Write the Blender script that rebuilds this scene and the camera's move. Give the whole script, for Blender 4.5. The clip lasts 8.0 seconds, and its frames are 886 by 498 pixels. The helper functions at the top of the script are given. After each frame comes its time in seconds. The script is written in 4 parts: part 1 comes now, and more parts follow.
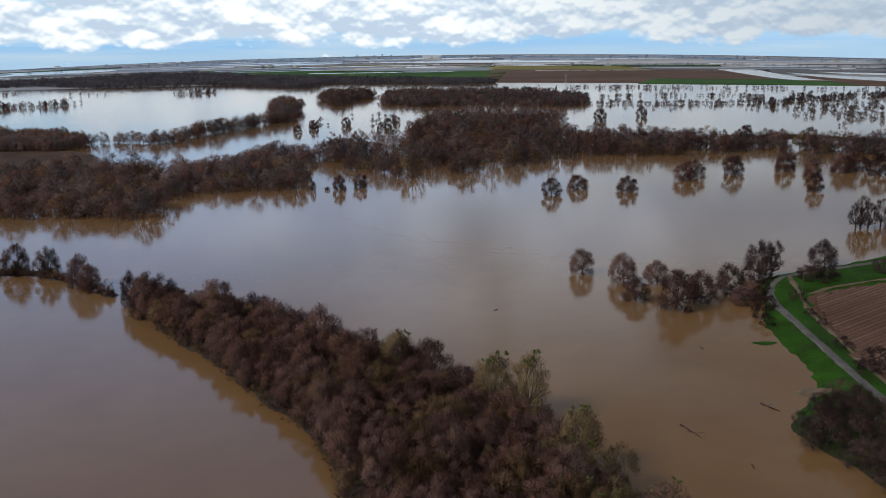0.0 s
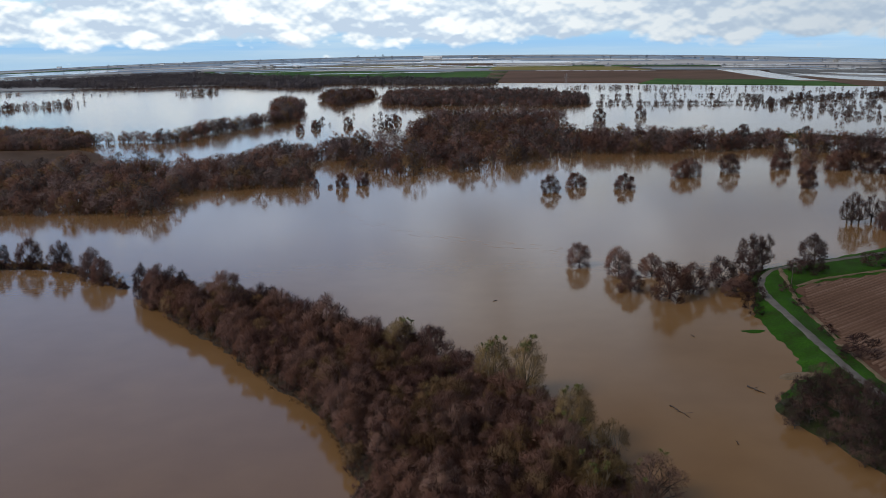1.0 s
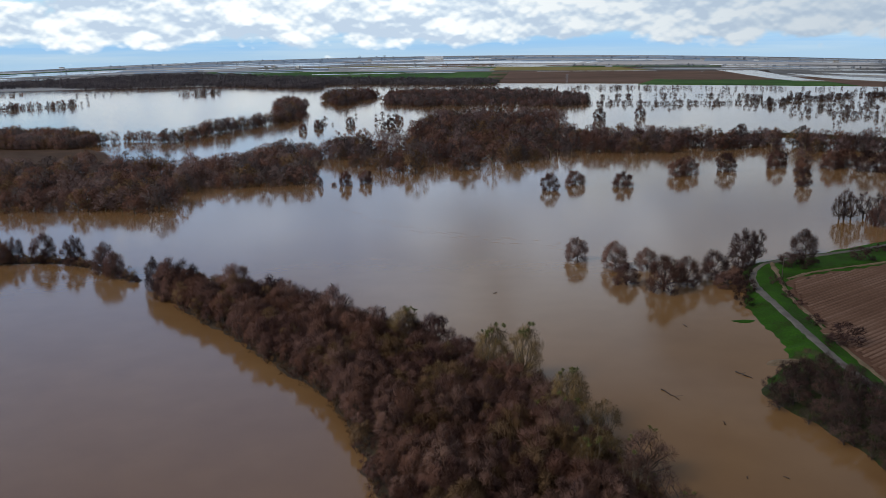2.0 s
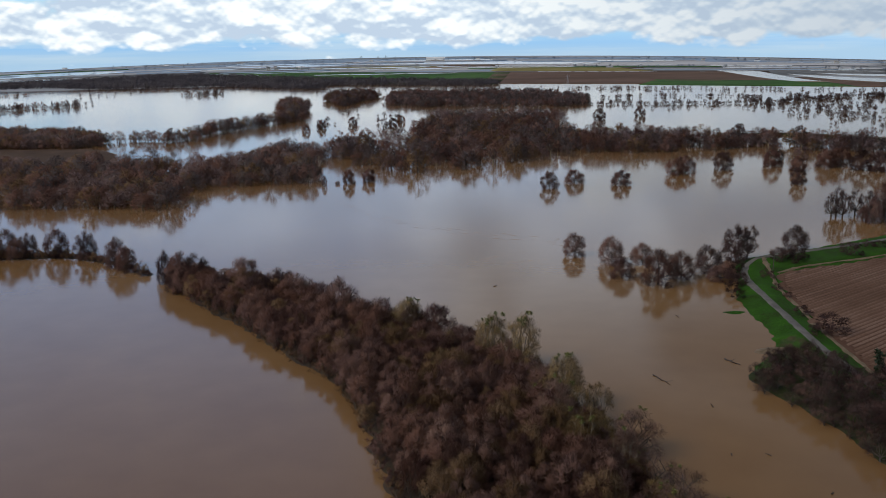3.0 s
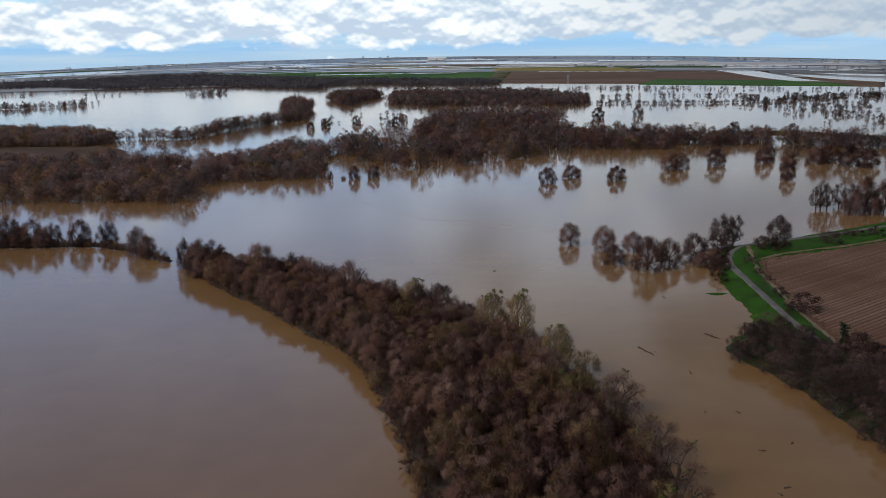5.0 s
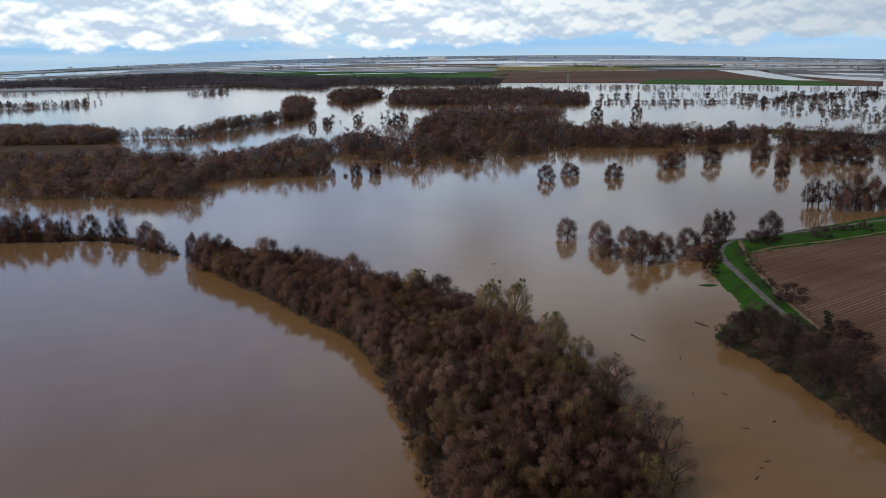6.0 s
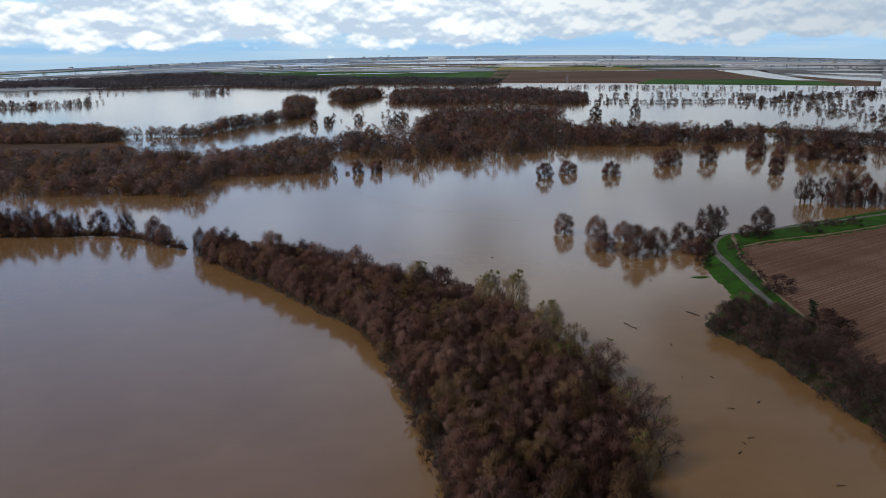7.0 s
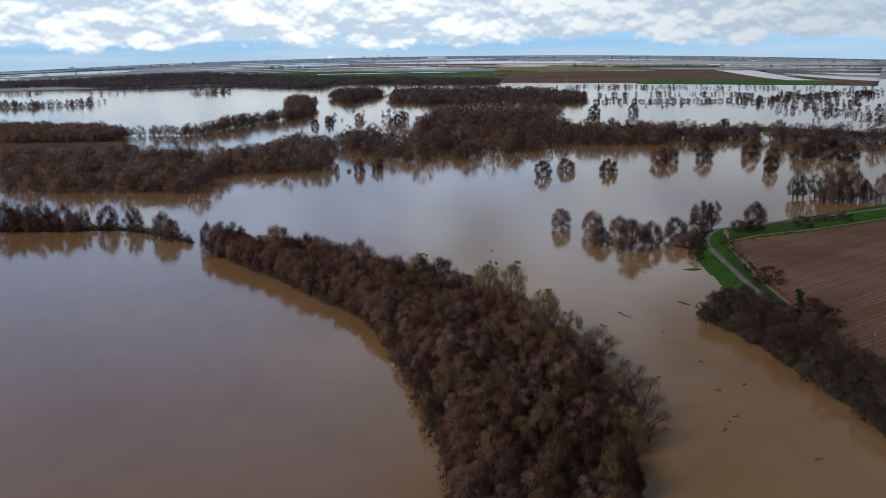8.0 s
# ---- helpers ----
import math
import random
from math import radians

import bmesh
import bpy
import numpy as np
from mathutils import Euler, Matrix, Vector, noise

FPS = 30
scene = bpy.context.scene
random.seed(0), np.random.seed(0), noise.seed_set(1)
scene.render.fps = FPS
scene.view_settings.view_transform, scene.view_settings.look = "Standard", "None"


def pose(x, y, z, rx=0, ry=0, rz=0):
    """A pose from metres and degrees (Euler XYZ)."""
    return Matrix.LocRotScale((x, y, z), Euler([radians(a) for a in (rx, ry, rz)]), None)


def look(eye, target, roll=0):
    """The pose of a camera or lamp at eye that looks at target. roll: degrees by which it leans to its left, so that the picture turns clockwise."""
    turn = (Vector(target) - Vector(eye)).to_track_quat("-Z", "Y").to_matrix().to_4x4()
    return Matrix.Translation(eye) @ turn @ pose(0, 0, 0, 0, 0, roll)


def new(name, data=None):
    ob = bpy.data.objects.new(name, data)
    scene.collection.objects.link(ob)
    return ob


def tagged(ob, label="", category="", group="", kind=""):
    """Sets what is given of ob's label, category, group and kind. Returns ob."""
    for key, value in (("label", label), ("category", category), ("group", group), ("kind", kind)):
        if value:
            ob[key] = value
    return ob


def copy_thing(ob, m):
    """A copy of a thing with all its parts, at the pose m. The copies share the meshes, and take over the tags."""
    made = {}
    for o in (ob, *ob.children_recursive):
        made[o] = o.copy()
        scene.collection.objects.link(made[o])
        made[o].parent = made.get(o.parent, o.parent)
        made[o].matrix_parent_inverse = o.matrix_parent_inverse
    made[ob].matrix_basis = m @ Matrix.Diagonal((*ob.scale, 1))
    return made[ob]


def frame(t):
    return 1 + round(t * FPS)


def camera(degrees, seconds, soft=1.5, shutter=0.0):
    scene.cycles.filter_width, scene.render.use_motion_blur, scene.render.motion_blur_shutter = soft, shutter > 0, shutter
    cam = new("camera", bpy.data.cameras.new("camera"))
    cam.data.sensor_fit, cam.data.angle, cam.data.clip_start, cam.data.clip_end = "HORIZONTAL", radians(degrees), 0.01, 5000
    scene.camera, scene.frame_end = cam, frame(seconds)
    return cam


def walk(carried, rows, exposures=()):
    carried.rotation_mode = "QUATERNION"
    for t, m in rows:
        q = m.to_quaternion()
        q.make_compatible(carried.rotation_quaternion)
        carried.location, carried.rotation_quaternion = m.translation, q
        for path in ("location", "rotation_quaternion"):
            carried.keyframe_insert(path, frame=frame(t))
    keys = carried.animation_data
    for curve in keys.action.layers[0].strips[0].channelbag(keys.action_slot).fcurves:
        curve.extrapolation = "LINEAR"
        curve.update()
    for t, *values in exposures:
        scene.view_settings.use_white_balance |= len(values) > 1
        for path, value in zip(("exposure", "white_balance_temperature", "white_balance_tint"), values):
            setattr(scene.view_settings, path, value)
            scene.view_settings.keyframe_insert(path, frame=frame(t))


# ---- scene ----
cam = camera(54.0, 8.0, soft=0.7)
# seconds, place in metres, then yaw, pitch and lean to the right in degrees
ROWS = [
    (0.0, 0.00, 0.00, 90.00, 0.000, -12.665, 0.775),
    (0.5, -0.10, -5.78, 89.93, 0.022, -12.645, 0.796),
    (1.0, -0.17, -11.51, 89.71, 0.054, -12.629, 0.810),
    (1.5, -0.31, -17.21, 89.60, 0.093, -12.614, 0.818),
    (3.0, -0.63, -34.94, 89.93, 0.220, -12.561, 0.815),
    (3.5, -0.75, -40.83, 89.94, 0.257, -12.552, 0.814),
    (4.0, -0.92, -46.64, 89.89, 0.278, -12.545, 0.813),
    (4.5, -1.12, -52.60, 89.71, 0.295, -12.546, 0.814),
    (6.0, -1.34, -70.42, 89.55, 0.322, -12.581, 0.801),
    (6.5, -1.49, -76.27, 89.43, 0.322, -12.585, 0.792),
    (7.0, -1.59, -82.08, 89.29, 0.313, -12.579, 0.787),
    (7.5, -1.74, -87.82, 89.09, 0.304, -12.573, 0.787),
    (8.0, -1.81, -93.61, 88.85, 0.297, -12.572, 0.790),
]
walk(cam, [(t, pose(x, y, z, 0, 0, yaw) @ pose(0, 0, 0, 90 + pitch, 0, 0) @ pose(0, 0, 0, 0, 0, -lean))
           for t, x, y, z, yaw, pitch, lean in ROWS])

# ---- world and sun ----
SUN_HEIGHT, SUN_SIDE = 40.0, -115.0
world = bpy.data.worlds.new("flood_sky")
scene.world = world
world.use_nodes = True
wt = world.node_tree
wt.nodes.clear()


def wnode(kind, **values):
    n = wt.nodes.new(kind)
    for key, value in values.items():
        n.inputs[key.replace("_", " ")].default_value = value
    return n


def wmath(op, a, b=None, clamp=False):
    n = wt.nodes.new("ShaderNodeMath")
    n.operation, n.use_clamp = op, clamp
    for i, v in enumerate((a, b)):
        if v is None:
            continue
        if isinstance(v, (int, float)):
            n.inputs[i].default_value = v
        else:
            wt.links.new(v, n.inputs[i])
    return n.outputs[0]


def wramp(value, stops):
    n = wt.nodes.new("ShaderNodeValToRGB")
    ramp = n.color_ramp
    while len(ramp.elements) < len(stops):
        ramp.elements.new(0.5)
    for e, (at, c) in zip(ramp.elements, stops):
        e.position, e.color = at, (*c, 1)
    wt.links.new(value, n.inputs[0])
    return n.outputs[0]


def wmix(factor, a, b):
    n = wt.nodes.new("ShaderNodeMix")
    n.data_type = "RGBA"
    for socket, v in ((n.inputs[0], factor), (n.inputs[6], a), (n.inputs[7], b)):
        if isinstance(v, (tuple, float)):
            socket.default_value = v
        else:
            wt.links.new(v, socket)
    return n.outputs[2]


def wnoise(vector, scale, detail, rough, warp=0.0):
    n = wnode("ShaderNodeTexNoise", Scale=scale, Detail=detail, Roughness=rough, Distortion=warp)
    wt.links.new(vector, n.inputs["Vector"])
    return n.outputs["Fac"]


coords = wt.nodes.new("ShaderNodeTexCoord").outputs["Generated"]
split = wt.nodes.new("ShaderNodeSeparateXYZ")
wt.links.new(coords, split.inputs[0])
up = wmath("MAXIMUM", split.outputs[2], 0.0)
sky = wt.nodes.new("ShaderNodeTexSky")
sky.sky_type, sky.sun_disc = "NISHITA", False
sky.sun_elevation, sky.sun_rotation = radians(SUN_HEIGHT), radians(SUN_SIDE)
sky.air_density, sky.dust_density, sky.ozone_density = 1.0, 0.6, 2.0


def cloud_vector(lift, stretch):
    """Direction in which banks of cloud lie flat and pile up towards the horizon."""
    join = wt.nodes.new("ShaderNodeCombineXYZ")
    wt.links.new(split.outputs[0], join.inputs[0])
    wt.links.new(split.outputs[1], join.inputs[1])
    wt.links.new(wmath("MULTIPLY", wmath("ADD", split.outputs[2], lift), stretch), join.inputs[2])
    return join.outputs[0]


# heaped cumulus low over the horizon; the same heaps a little higher tell sunlit tops from shaded undersides


def heaps(lift):
    v = cloud_vector(lift, 1.7)
    n = wt.nodes.new("ShaderNodeTexVoronoi")
    n.feature = "SMOOTH_F1"
    for key, value in (("Scale", 17.0), ("Detail", 3.0), ("Roughness", 0.55), ("Smoothness", 0.5)):
        n.inputs[key].default_value = value
    wt.links.new(v, n.inputs["Vector"])
    round_top = wmath("SUBTRACT", 0.75, n.outputs["Distance"])
    return wmath("ADD", wmath("MULTIPLY", wnoise(v, 9.0, 8, 0.52, 0.2), 0.75), wmath("MULTIPLY", round_top, 0.4))


body, above, well_above = heaps(0.31), heaps(0.3145), heaps(0.323)
large = wnoise(cloud_vector(0.31, 3.0), 4.5, 3, 0.5)
east = split.outputs[0]
# the bank stands lower and breaks open towards the west, and runs on overhead towards the east
crest = wmath("SUBTRACT", up, wmath("MULTIPLY", wmath("ADD", east, 0.45), 0.12))
bank = wramp(wmath("ADD", crest, 0.2, True), [(0.232, (1, 1, 1)), (0.25, (0.7, 0.7, 0.7)), (0.262, (0.2, 0.2, 0.2)), (0.28, (0, 0, 0))])
foot = wramp(up, [(0.004, (0, 0, 0)), (0.028, (1, 1, 1))])
cover = wmath("ADD", wmath("ADD", wmath("MULTIPLY", body, 0.95), wmath("MULTIPLY", large, 0.45)), wmath("MULTIPLY", wmath("ADD", bank, foot), 0.45))
mask = wramp(wmath("SUBTRACT", cover, 0.45), [(0.66, (0, 0, 0)), (0.78, (1, 1, 1))])
lit = wmath("ADD", wmath("ADD", wmath("MULTIPLY", wmath("SUBTRACT", body, above), 4.5), wmath("MULTIPLY", wmath("SUBTRACT", body, well_above), 1.7)), 0.5, True)
cloud = wramp(lit, [(0.12, (6.0, 6.8, 7.9)), (0.42, (7.8, 8.4, 9.0)), (0.62, (9.6, 9.7, 9.7)), (0.85, (11.2, 10.9, 10.4))])
# thin layers of haze and far cloud between the bank and the horizon
streaks = wramp(wnoise(cloud_vector(0.2, 16.0), 5.0, 5, 0.55, 0.2), [(0.44, (0, 0, 0)), (0.66, (0.75, 0.75, 0.75))])
# broken layers overhead, with blue between
layer = wnoise(cloud_vector(1.7, 1.3), 2.2, 4, 0.45, 0.3)
veil = wramp(wmath("ADD", layer, wmath("MULTIPLY", east, 0.8)), [(0.27, (0.1, 0.1, 0.1)), (0.52, (1, 1, 1))])
veil_on = wmath("MULTIPLY", veil, wramp(up, [(0.07, (0, 0, 0)), (0.17, (0.75, 0.75, 0.75)), (0.3, (0.95, 0.95, 0.95))]))
blue = wramp(up, [(0.0, (4.6, 6.9, 9.3)), (0.012, (3.1, 6.2, 10.0)), (0.05, (5.2, 8.3, 10.2)), (0.12, (4.6, 6.6, 10.2)), (0.26, (4.9, 6.8, 11.0)), (0.46, (4.0, 5.3, 8.9)), (0.7, (1.6, 2.6, 4.6))])
blue = wmix(wmath("MULTIPLY", streaks, wramp(up, [(0.0, (0.6, 0.6, 0.6)), (0.03, (1, 1, 1)), (0.08, (0.3, 0.3, 0.3)), (0.12, (0, 0, 0))])), blue, (7.2, 8.5, 9.6, 1.0))
tinted = wmix(0.25, blue, sky.outputs[0])
dimmer = wmix(wramp(east, [(0.0, (0.05, 0.05, 0.05)), (0.4, (0.68, 0.68, 0.68))]), cloud, (4.0, 4.6, 5.4, 1.0))
with_cloud = wmix(mask, tinted, dimmer)
dim_side = wramp(wmath("ADD", east, 0.5), [(0.15, (1.4, 1.4, 1.45)), (0.4, (1.2, 1.2, 1.2)), (0.6, (0.8, 0.8, 0.8)), (0.9, (0.52, 0.52, 0.52))])
veil_colour = wt.nodes.new("ShaderNodeMix")
veil_colour.data_type, veil_colour.blend_type = "RGBA", "MULTIPLY"
veil_colour.inputs[0].default_value = 1.0
mottle = wramp(wnoise(cloud_vector(1.7, 2.2), 6.0, 4, 0.5, 0.3), [(0.38, (0.62, 0.62, 0.64)), (0.6, (1.5, 1.5, 1.48))])
wt.links.new(wmath("MULTIPLY", dim_side, mottle), veil_colour.inputs[7])
wt.links.new(wramp(up, [(0.1, (9.6, 9.9, 10.4)), (0.19, (8.8, 8.9, 9.2)), (0.26, (6.4, 6.4, 6.6)), (0.33, (4.0, 4.1, 4.5)), (0.5, (2.2, 2.3, 2.6))]), veil_colour.inputs[6])
with_veil = wmix(veil_on, with_cloud, veil_colour.outputs[2])
ground_glow = wmath("LESS_THAN", split.outputs[2], -0.12)
air = wnode("ShaderNodeBackground", Strength=0.1)
tint = wt.nodes.new("ShaderNodeMix")
tint.data_type, tint.blend_type = "RGBA", "MULTIPLY"
tint.inputs[0].default_value, tint.inputs[7].default_value = 1.0, (0.93, 1.0, 1.05, 1.0)
wt.links.new(with_veil, tint.inputs[6])
wt.links.new(wmix(ground_glow, tint.outputs[2], (1.2, 1.1, 1.0, 1.0)), air.inputs[0])
wt.links.new(air.outputs[0], wt.nodes.new("ShaderNodeOutputWorld").inputs[0])

sun = new("sun", bpy.data.lights.new("sun", "SUN"))
sun.data.energy, sun.data.angle, sun.data.color = 1.9, radians(24), (1.0, 0.88, 0.73)
a, e = radians(SUN_SIDE), radians(SUN_HEIGHT)
sun.matrix_world = look((300 * math.sin(a) * math.cos(e), 300 * math.cos(a) * math.cos(e), 300 * math.sin(e)), (0, 0, 0))
scene.view_settings.exposure = 0.0


# ---- materials ----
def material(name, colours, scale=1.0, fine=6.0, rough=0.9, bump=0.3, relief=0.05, stretch=(1, 1, 1), spread=0.0, ior=1.45, fine_mix=0.35, thin=0.0):
    """Two or three colours mixed by broad noise and by fine grain, in metres of the place; spread: how far each thing's own tone varies."""
    m = bpy.data.materials.new(name)
    m.use_nodes = True
    nt = m.node_tree
    bsdf = nt.nodes["Principled BSDF"]
    where = nt.nodes.new("ShaderNodeNewGeometry").outputs["Position"]
    shift = nt.nodes.new("ShaderNodeMapping")
    shift.inputs["Scale"].default_value = stretch
    nt.links.new(where, shift.inputs["Vector"])
    broad = nt.nodes.new("ShaderNodeTexNoise")
    broad.inputs["Scale"].default_value, broad.inputs["Detail"].default_value = scale, 4
    grain = nt.nodes.new("ShaderNodeTexNoise")
    grain.inputs["Scale"].default_value, grain.inputs["Detail"].default_value = fine, 5
    for n in (broad, grain):
        nt.links.new(shift.outputs[0], n.inputs["Vector"])
    blend = nt.nodes.new("ShaderNodeMix")
    blend.inputs[0].default_value = fine_mix
    nt.links.new(broad.outputs["Fac"], blend.inputs[2])
    nt.links.new(grain.outputs["Fac"], blend.inputs[3])
    value = blend.outputs[0]
    if spread:
        info = nt.nodes.new("ShaderNodeObjectInfo")
        k = nt.nodes.new("ShaderNodeMath")
        k.operation = "MULTIPLY_ADD"
        k.inputs[1].default_value, k.inputs[2].default_value = spread, -0.5 * spread
        nt.links.new(info.outputs["Random"], k.inputs[0])
        s = nt.nodes.new("ShaderNodeMath")
        nt.links.new(value, s.inputs[0])
        nt.links.new(k.outputs[0], s.inputs[1])
        value = s.outputs[0]
    ramp = nt.nodes.new("ShaderNodeValToRGB")
    while len(ramp.color_ramp.elements) < len(colours):
        ramp.color_ramp.elements.new(0.5)
    for i, (el, c) in enumerate(zip(ramp.color_ramp.elements, colours)):
        el.position, el.color = 0.33 + 0.34 * i / max(1, len(colours) - 1), (*c, 1)
    nt.links.new(value, ramp.inputs[0])
    nt.links.new(ramp.outputs[0], bsdf.inputs["Base Color"])
    bsdf.inputs["Roughness"].default_value = rough
    bsdf.inputs["IOR"].default_value = ior
    if rough > 0.8:
        bsdf.inputs["Specular IOR Level"].default_value = 0.15
    if thin:
        # fine twigs let part of the light through
        pass_on = nt.nodes.new("ShaderNodeBsdfTranslucent")
        nt.links.new(ramp.outputs[0], pass_on.inputs["Color"])
        both = nt.nodes.new("ShaderNodeMixShader")
        both.inputs[0].default_value = thin
        nt.links.new(bsdf.outputs[0], both.inputs[1])
        nt.links.new(pass_on.outputs[0], both.inputs[2])
        nt.links.new(both.outputs[0], nt.nodes["Material Output"].inputs["Surface"])
    if bump:
        b = nt.nodes.new("ShaderNodeBump")
        b.inputs["Strength"].default_value, b.inputs["Distance"].default_value = bump, relief
        nt.links.new(grain.outputs["Fac"], b.inputs["Height"])
        nt.links.new(b.outputs[0], bsdf.inputs["Normal"])
    return m


TWIG = material("bare_twigs", [(0.055, 0.028, 0.024), (0.129, 0.069, 0.058), (0.214, 0.126, 0.102)], 0.07, 0.5, 0.95, 0, spread=0.3, fine_mix=0.22, thin=0.4)
TWIG_GREY = material("grey_twigs", [(0.09, 0.05, 0.038), (0.183, 0.104, 0.082), (0.274, 0.168, 0.13)], 0.09, 0.6, 0.95, 0, spread=0.3, fine_mix=0.22, thin=0.4)
TWIG_PALE = material("pale_twigs", [(0.13, 0.085, 0.036), (0.22, 0.148, 0.064), (0.3, 0.21, 0.095)], 0.1, 0.8, 0.95, 0, spread=0.2, fine_mix=0.22, thin=0.4)
TWIG_DARK = material("dark_twigs", [(0.034, 0.019, 0.017), (0.072, 0.042, 0.038), (0.118, 0.072, 0.063)], 0.06, 0.5, 0.95, 0, spread=0.2, fine_mix=0.22, thin=0.4)
TWIG_RED = material("reddish_twigs", [(0.068, 0.033, 0.024), (0.146, 0.074, 0.054), (0.222, 0.122, 0.092)], 0.07, 0.5, 0.95, 0, spread=0.3, fine_mix=0.22, thin=0.4)
TWIG_OLIVE = material("olive_twigs", [(0.066, 0.038, 0.02), (0.151, 0.091, 0.047), (0.243, 0.155, 0.087)], 0.08, 0.6, 0.95, 0, spread=0.25, fine_mix=0.22, thin=0.4)
# blue-grey put into the colour stands in for haze over the far wood
TWIG_FAR_HAZE = material("far_haze_twigs", [(0.06, 0.054, 0.062), (0.105, 0.094, 0.103), (0.16, 0.142, 0.148)], 0.012, 0.12, 0.95, 0, spread=0.2, fine_mix=0.22, thin=0.4)
# haze painted into the colour of the farthest rows of trees
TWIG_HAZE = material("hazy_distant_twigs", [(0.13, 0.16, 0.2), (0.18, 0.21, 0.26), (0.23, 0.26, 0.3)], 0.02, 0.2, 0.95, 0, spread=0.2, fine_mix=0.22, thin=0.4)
# brown greyed down: haze of the middle distance painted into the twigs
TWIG_MID_HAZE = material("mid_haze_twigs", [(0.05, 0.039, 0.038), (0.1, 0.078, 0.075), (0.155, 0.124, 0.116)], 0.03, 0.3, 0.95, 0, spread=0.2, fine_mix=0.22, thin=0.4)
# twig brown lightened: the light on the farther crowns is painted in
TWIG_LIT = material("lit_twigs", [(0.089, 0.057, 0.054), (0.163, 0.109, 0.103), (0.236, 0.168, 0.156)], 0.05, 0.4, 0.95, 0, spread=0.25, fine_mix=0.22, thin=0.4)
BARK = material("bark", [(0.036, 0.028, 0.024), (0.068, 0.054, 0.045), (0.112, 0.092, 0.076)], 0.6, 5, 0.95, 0.5, 0.05, spread=0.2)
BARK_PALE = material("pale_bark", [(0.13, 0.1, 0.07), (0.22, 0.175, 0.125), (0.3, 0.25, 0.18)], 0.7, 5, 0.95, 0.5, 0.05)
BARK_WHITE = material("white_bark", [(0.2, 0.17, 0.14), (0.36, 0.32, 0.27), (0.5, 0.46, 0.4)], 0.5, 3, 0.9, 0.3, 0.05)
LEAF = material("mistletoe_leaf", [(0.05, 0.055, 0.01), (0.1, 0.1, 0.018), (0.16, 0.155, 0.035)], 0.8, 4, 0.7, 0)
IVY = material("ivy_leaf", [(0.008, 0.014, 0.005), (0.016, 0.027, 0.008), (0.03, 0.045, 0.013)], 0.5, 3, 0.6, 0)
SOIL = material("wet_leaf_litter", [(0.03, 0.022, 0.016), (0.055, 0.04, 0.028), (0.08, 0.06, 0.035)], 0.12, 1.2, 0.95, 0.6, 0.2)
MARSH = material("drowned_grass", [(0.045, 0.026, 0.016), (0.07, 0.042, 0.025), (0.1, 0.062, 0.038)], 0.03, 0.4, 0.95, 0.5, 0.2)
UNDER = material("shaded_grass_and_litter", [(0.012, 0.022, 0.004), (0.03, 0.035, 0.012), (0.06, 0.042, 0.028)], 0.1, 0.9, 0.95, 0.6, 0.2, fine_mix=0.45)
GRASS = material("winter_grass", [(0.018, 0.022, 0.003), (0.018, 0.06, 0.002), (0.033, 0.1, 0.003)], 0.09, 1.6, 0.9, 0.7, 0.15, fine_mix=0.45)
ROAD = material("gravel_road", [(0.08, 0.073, 0.065), (0.112, 0.103, 0.092), (0.15, 0.138, 0.122)], 0.25, 3, 0.95, 0.3, 0.03)
DIRT = material("ploughed_earth", [(0.07, 0.036, 0.022), (0.105, 0.056, 0.036), (0.145, 0.085, 0.056)], 0.03, 0.7, 0.95, 0.5, 0.1)
DRY = material("dry_weeds", [(0.1, 0.075, 0.045), (0.15, 0.11, 0.07), (0.21, 0.155, 0.105)], 0.3, 2, 0.95, 0.5, 0.1)
# the grey-blue of distant haze is mixed into the plain's own colour
FAR_LAND = material("hazed_far_plain", [(0.16, 0.18, 0.185), (0.25, 0.26, 0.265), (0.37, 0.375, 0.38)], 0.0022, 0.012, 0.95, 0, stretch=(0.35, 1.6, 1))
# haze at the plain's edge, painted as a blue-grey ground colour
FAR_HAZY = material("far_plain_haze", [(0.16, 0.22, 0.3), (0.22, 0.29, 0.37), (0.3, 0.36, 0.42)], 0.004, 0.02, 0.95, 0, stretch=(0.3, 1.5, 1))
GREEN_FIELD = material("green_crop", [(0.02, 0.055, 0.012), (0.035, 0.09, 0.016), (0.06, 0.12, 0.025)], 0.004, 0.03, 0.95, 0, stretch=(1, 0.6, 1))
BROWN_FIELD = material("brown_field", [(0.075, 0.045, 0.03), (0.11, 0.066, 0.044), (0.145, 0.088, 0.06)], 0.004, 0.03, 0.95, 0, stretch=(0.5, 1, 1))
YELLOW_FIELD = material("stubble_field", [(0.14, 0.12, 0.03), (0.2, 0.17, 0.05), (0.24, 0.2, 0.08)], 0.005, 0.03, 0.95, 0)
PALE_FIELD = material("pale_marsh", [(0.3, 0.295, 0.29), (0.4, 0.395, 0.39), (0.5, 0.495, 0.5)], 0.003, 0.02, 0.9, 0, stretch=(0.4, 1.6, 1))
DARK_WOOD = material("far_wood_floor", [(0.09, 0.095, 0.1), (0.13, 0.132, 0.13), (0.17, 0.168, 0.16)], 0.006, 0.05, 0.95, 0)
WOOD = material("weathered_pole", [(0.05, 0.04, 0.032), (0.085, 0.068, 0.055), (0.12, 0.1, 0.085)], 0.8, 8, 0.9, 0.3, 0.01)
STEEL = material("galvanised_steel", [(0.3, 0.31, 0.32), (0.4, 0.41, 0.42)], 0.8, 8, 0.5, 0)
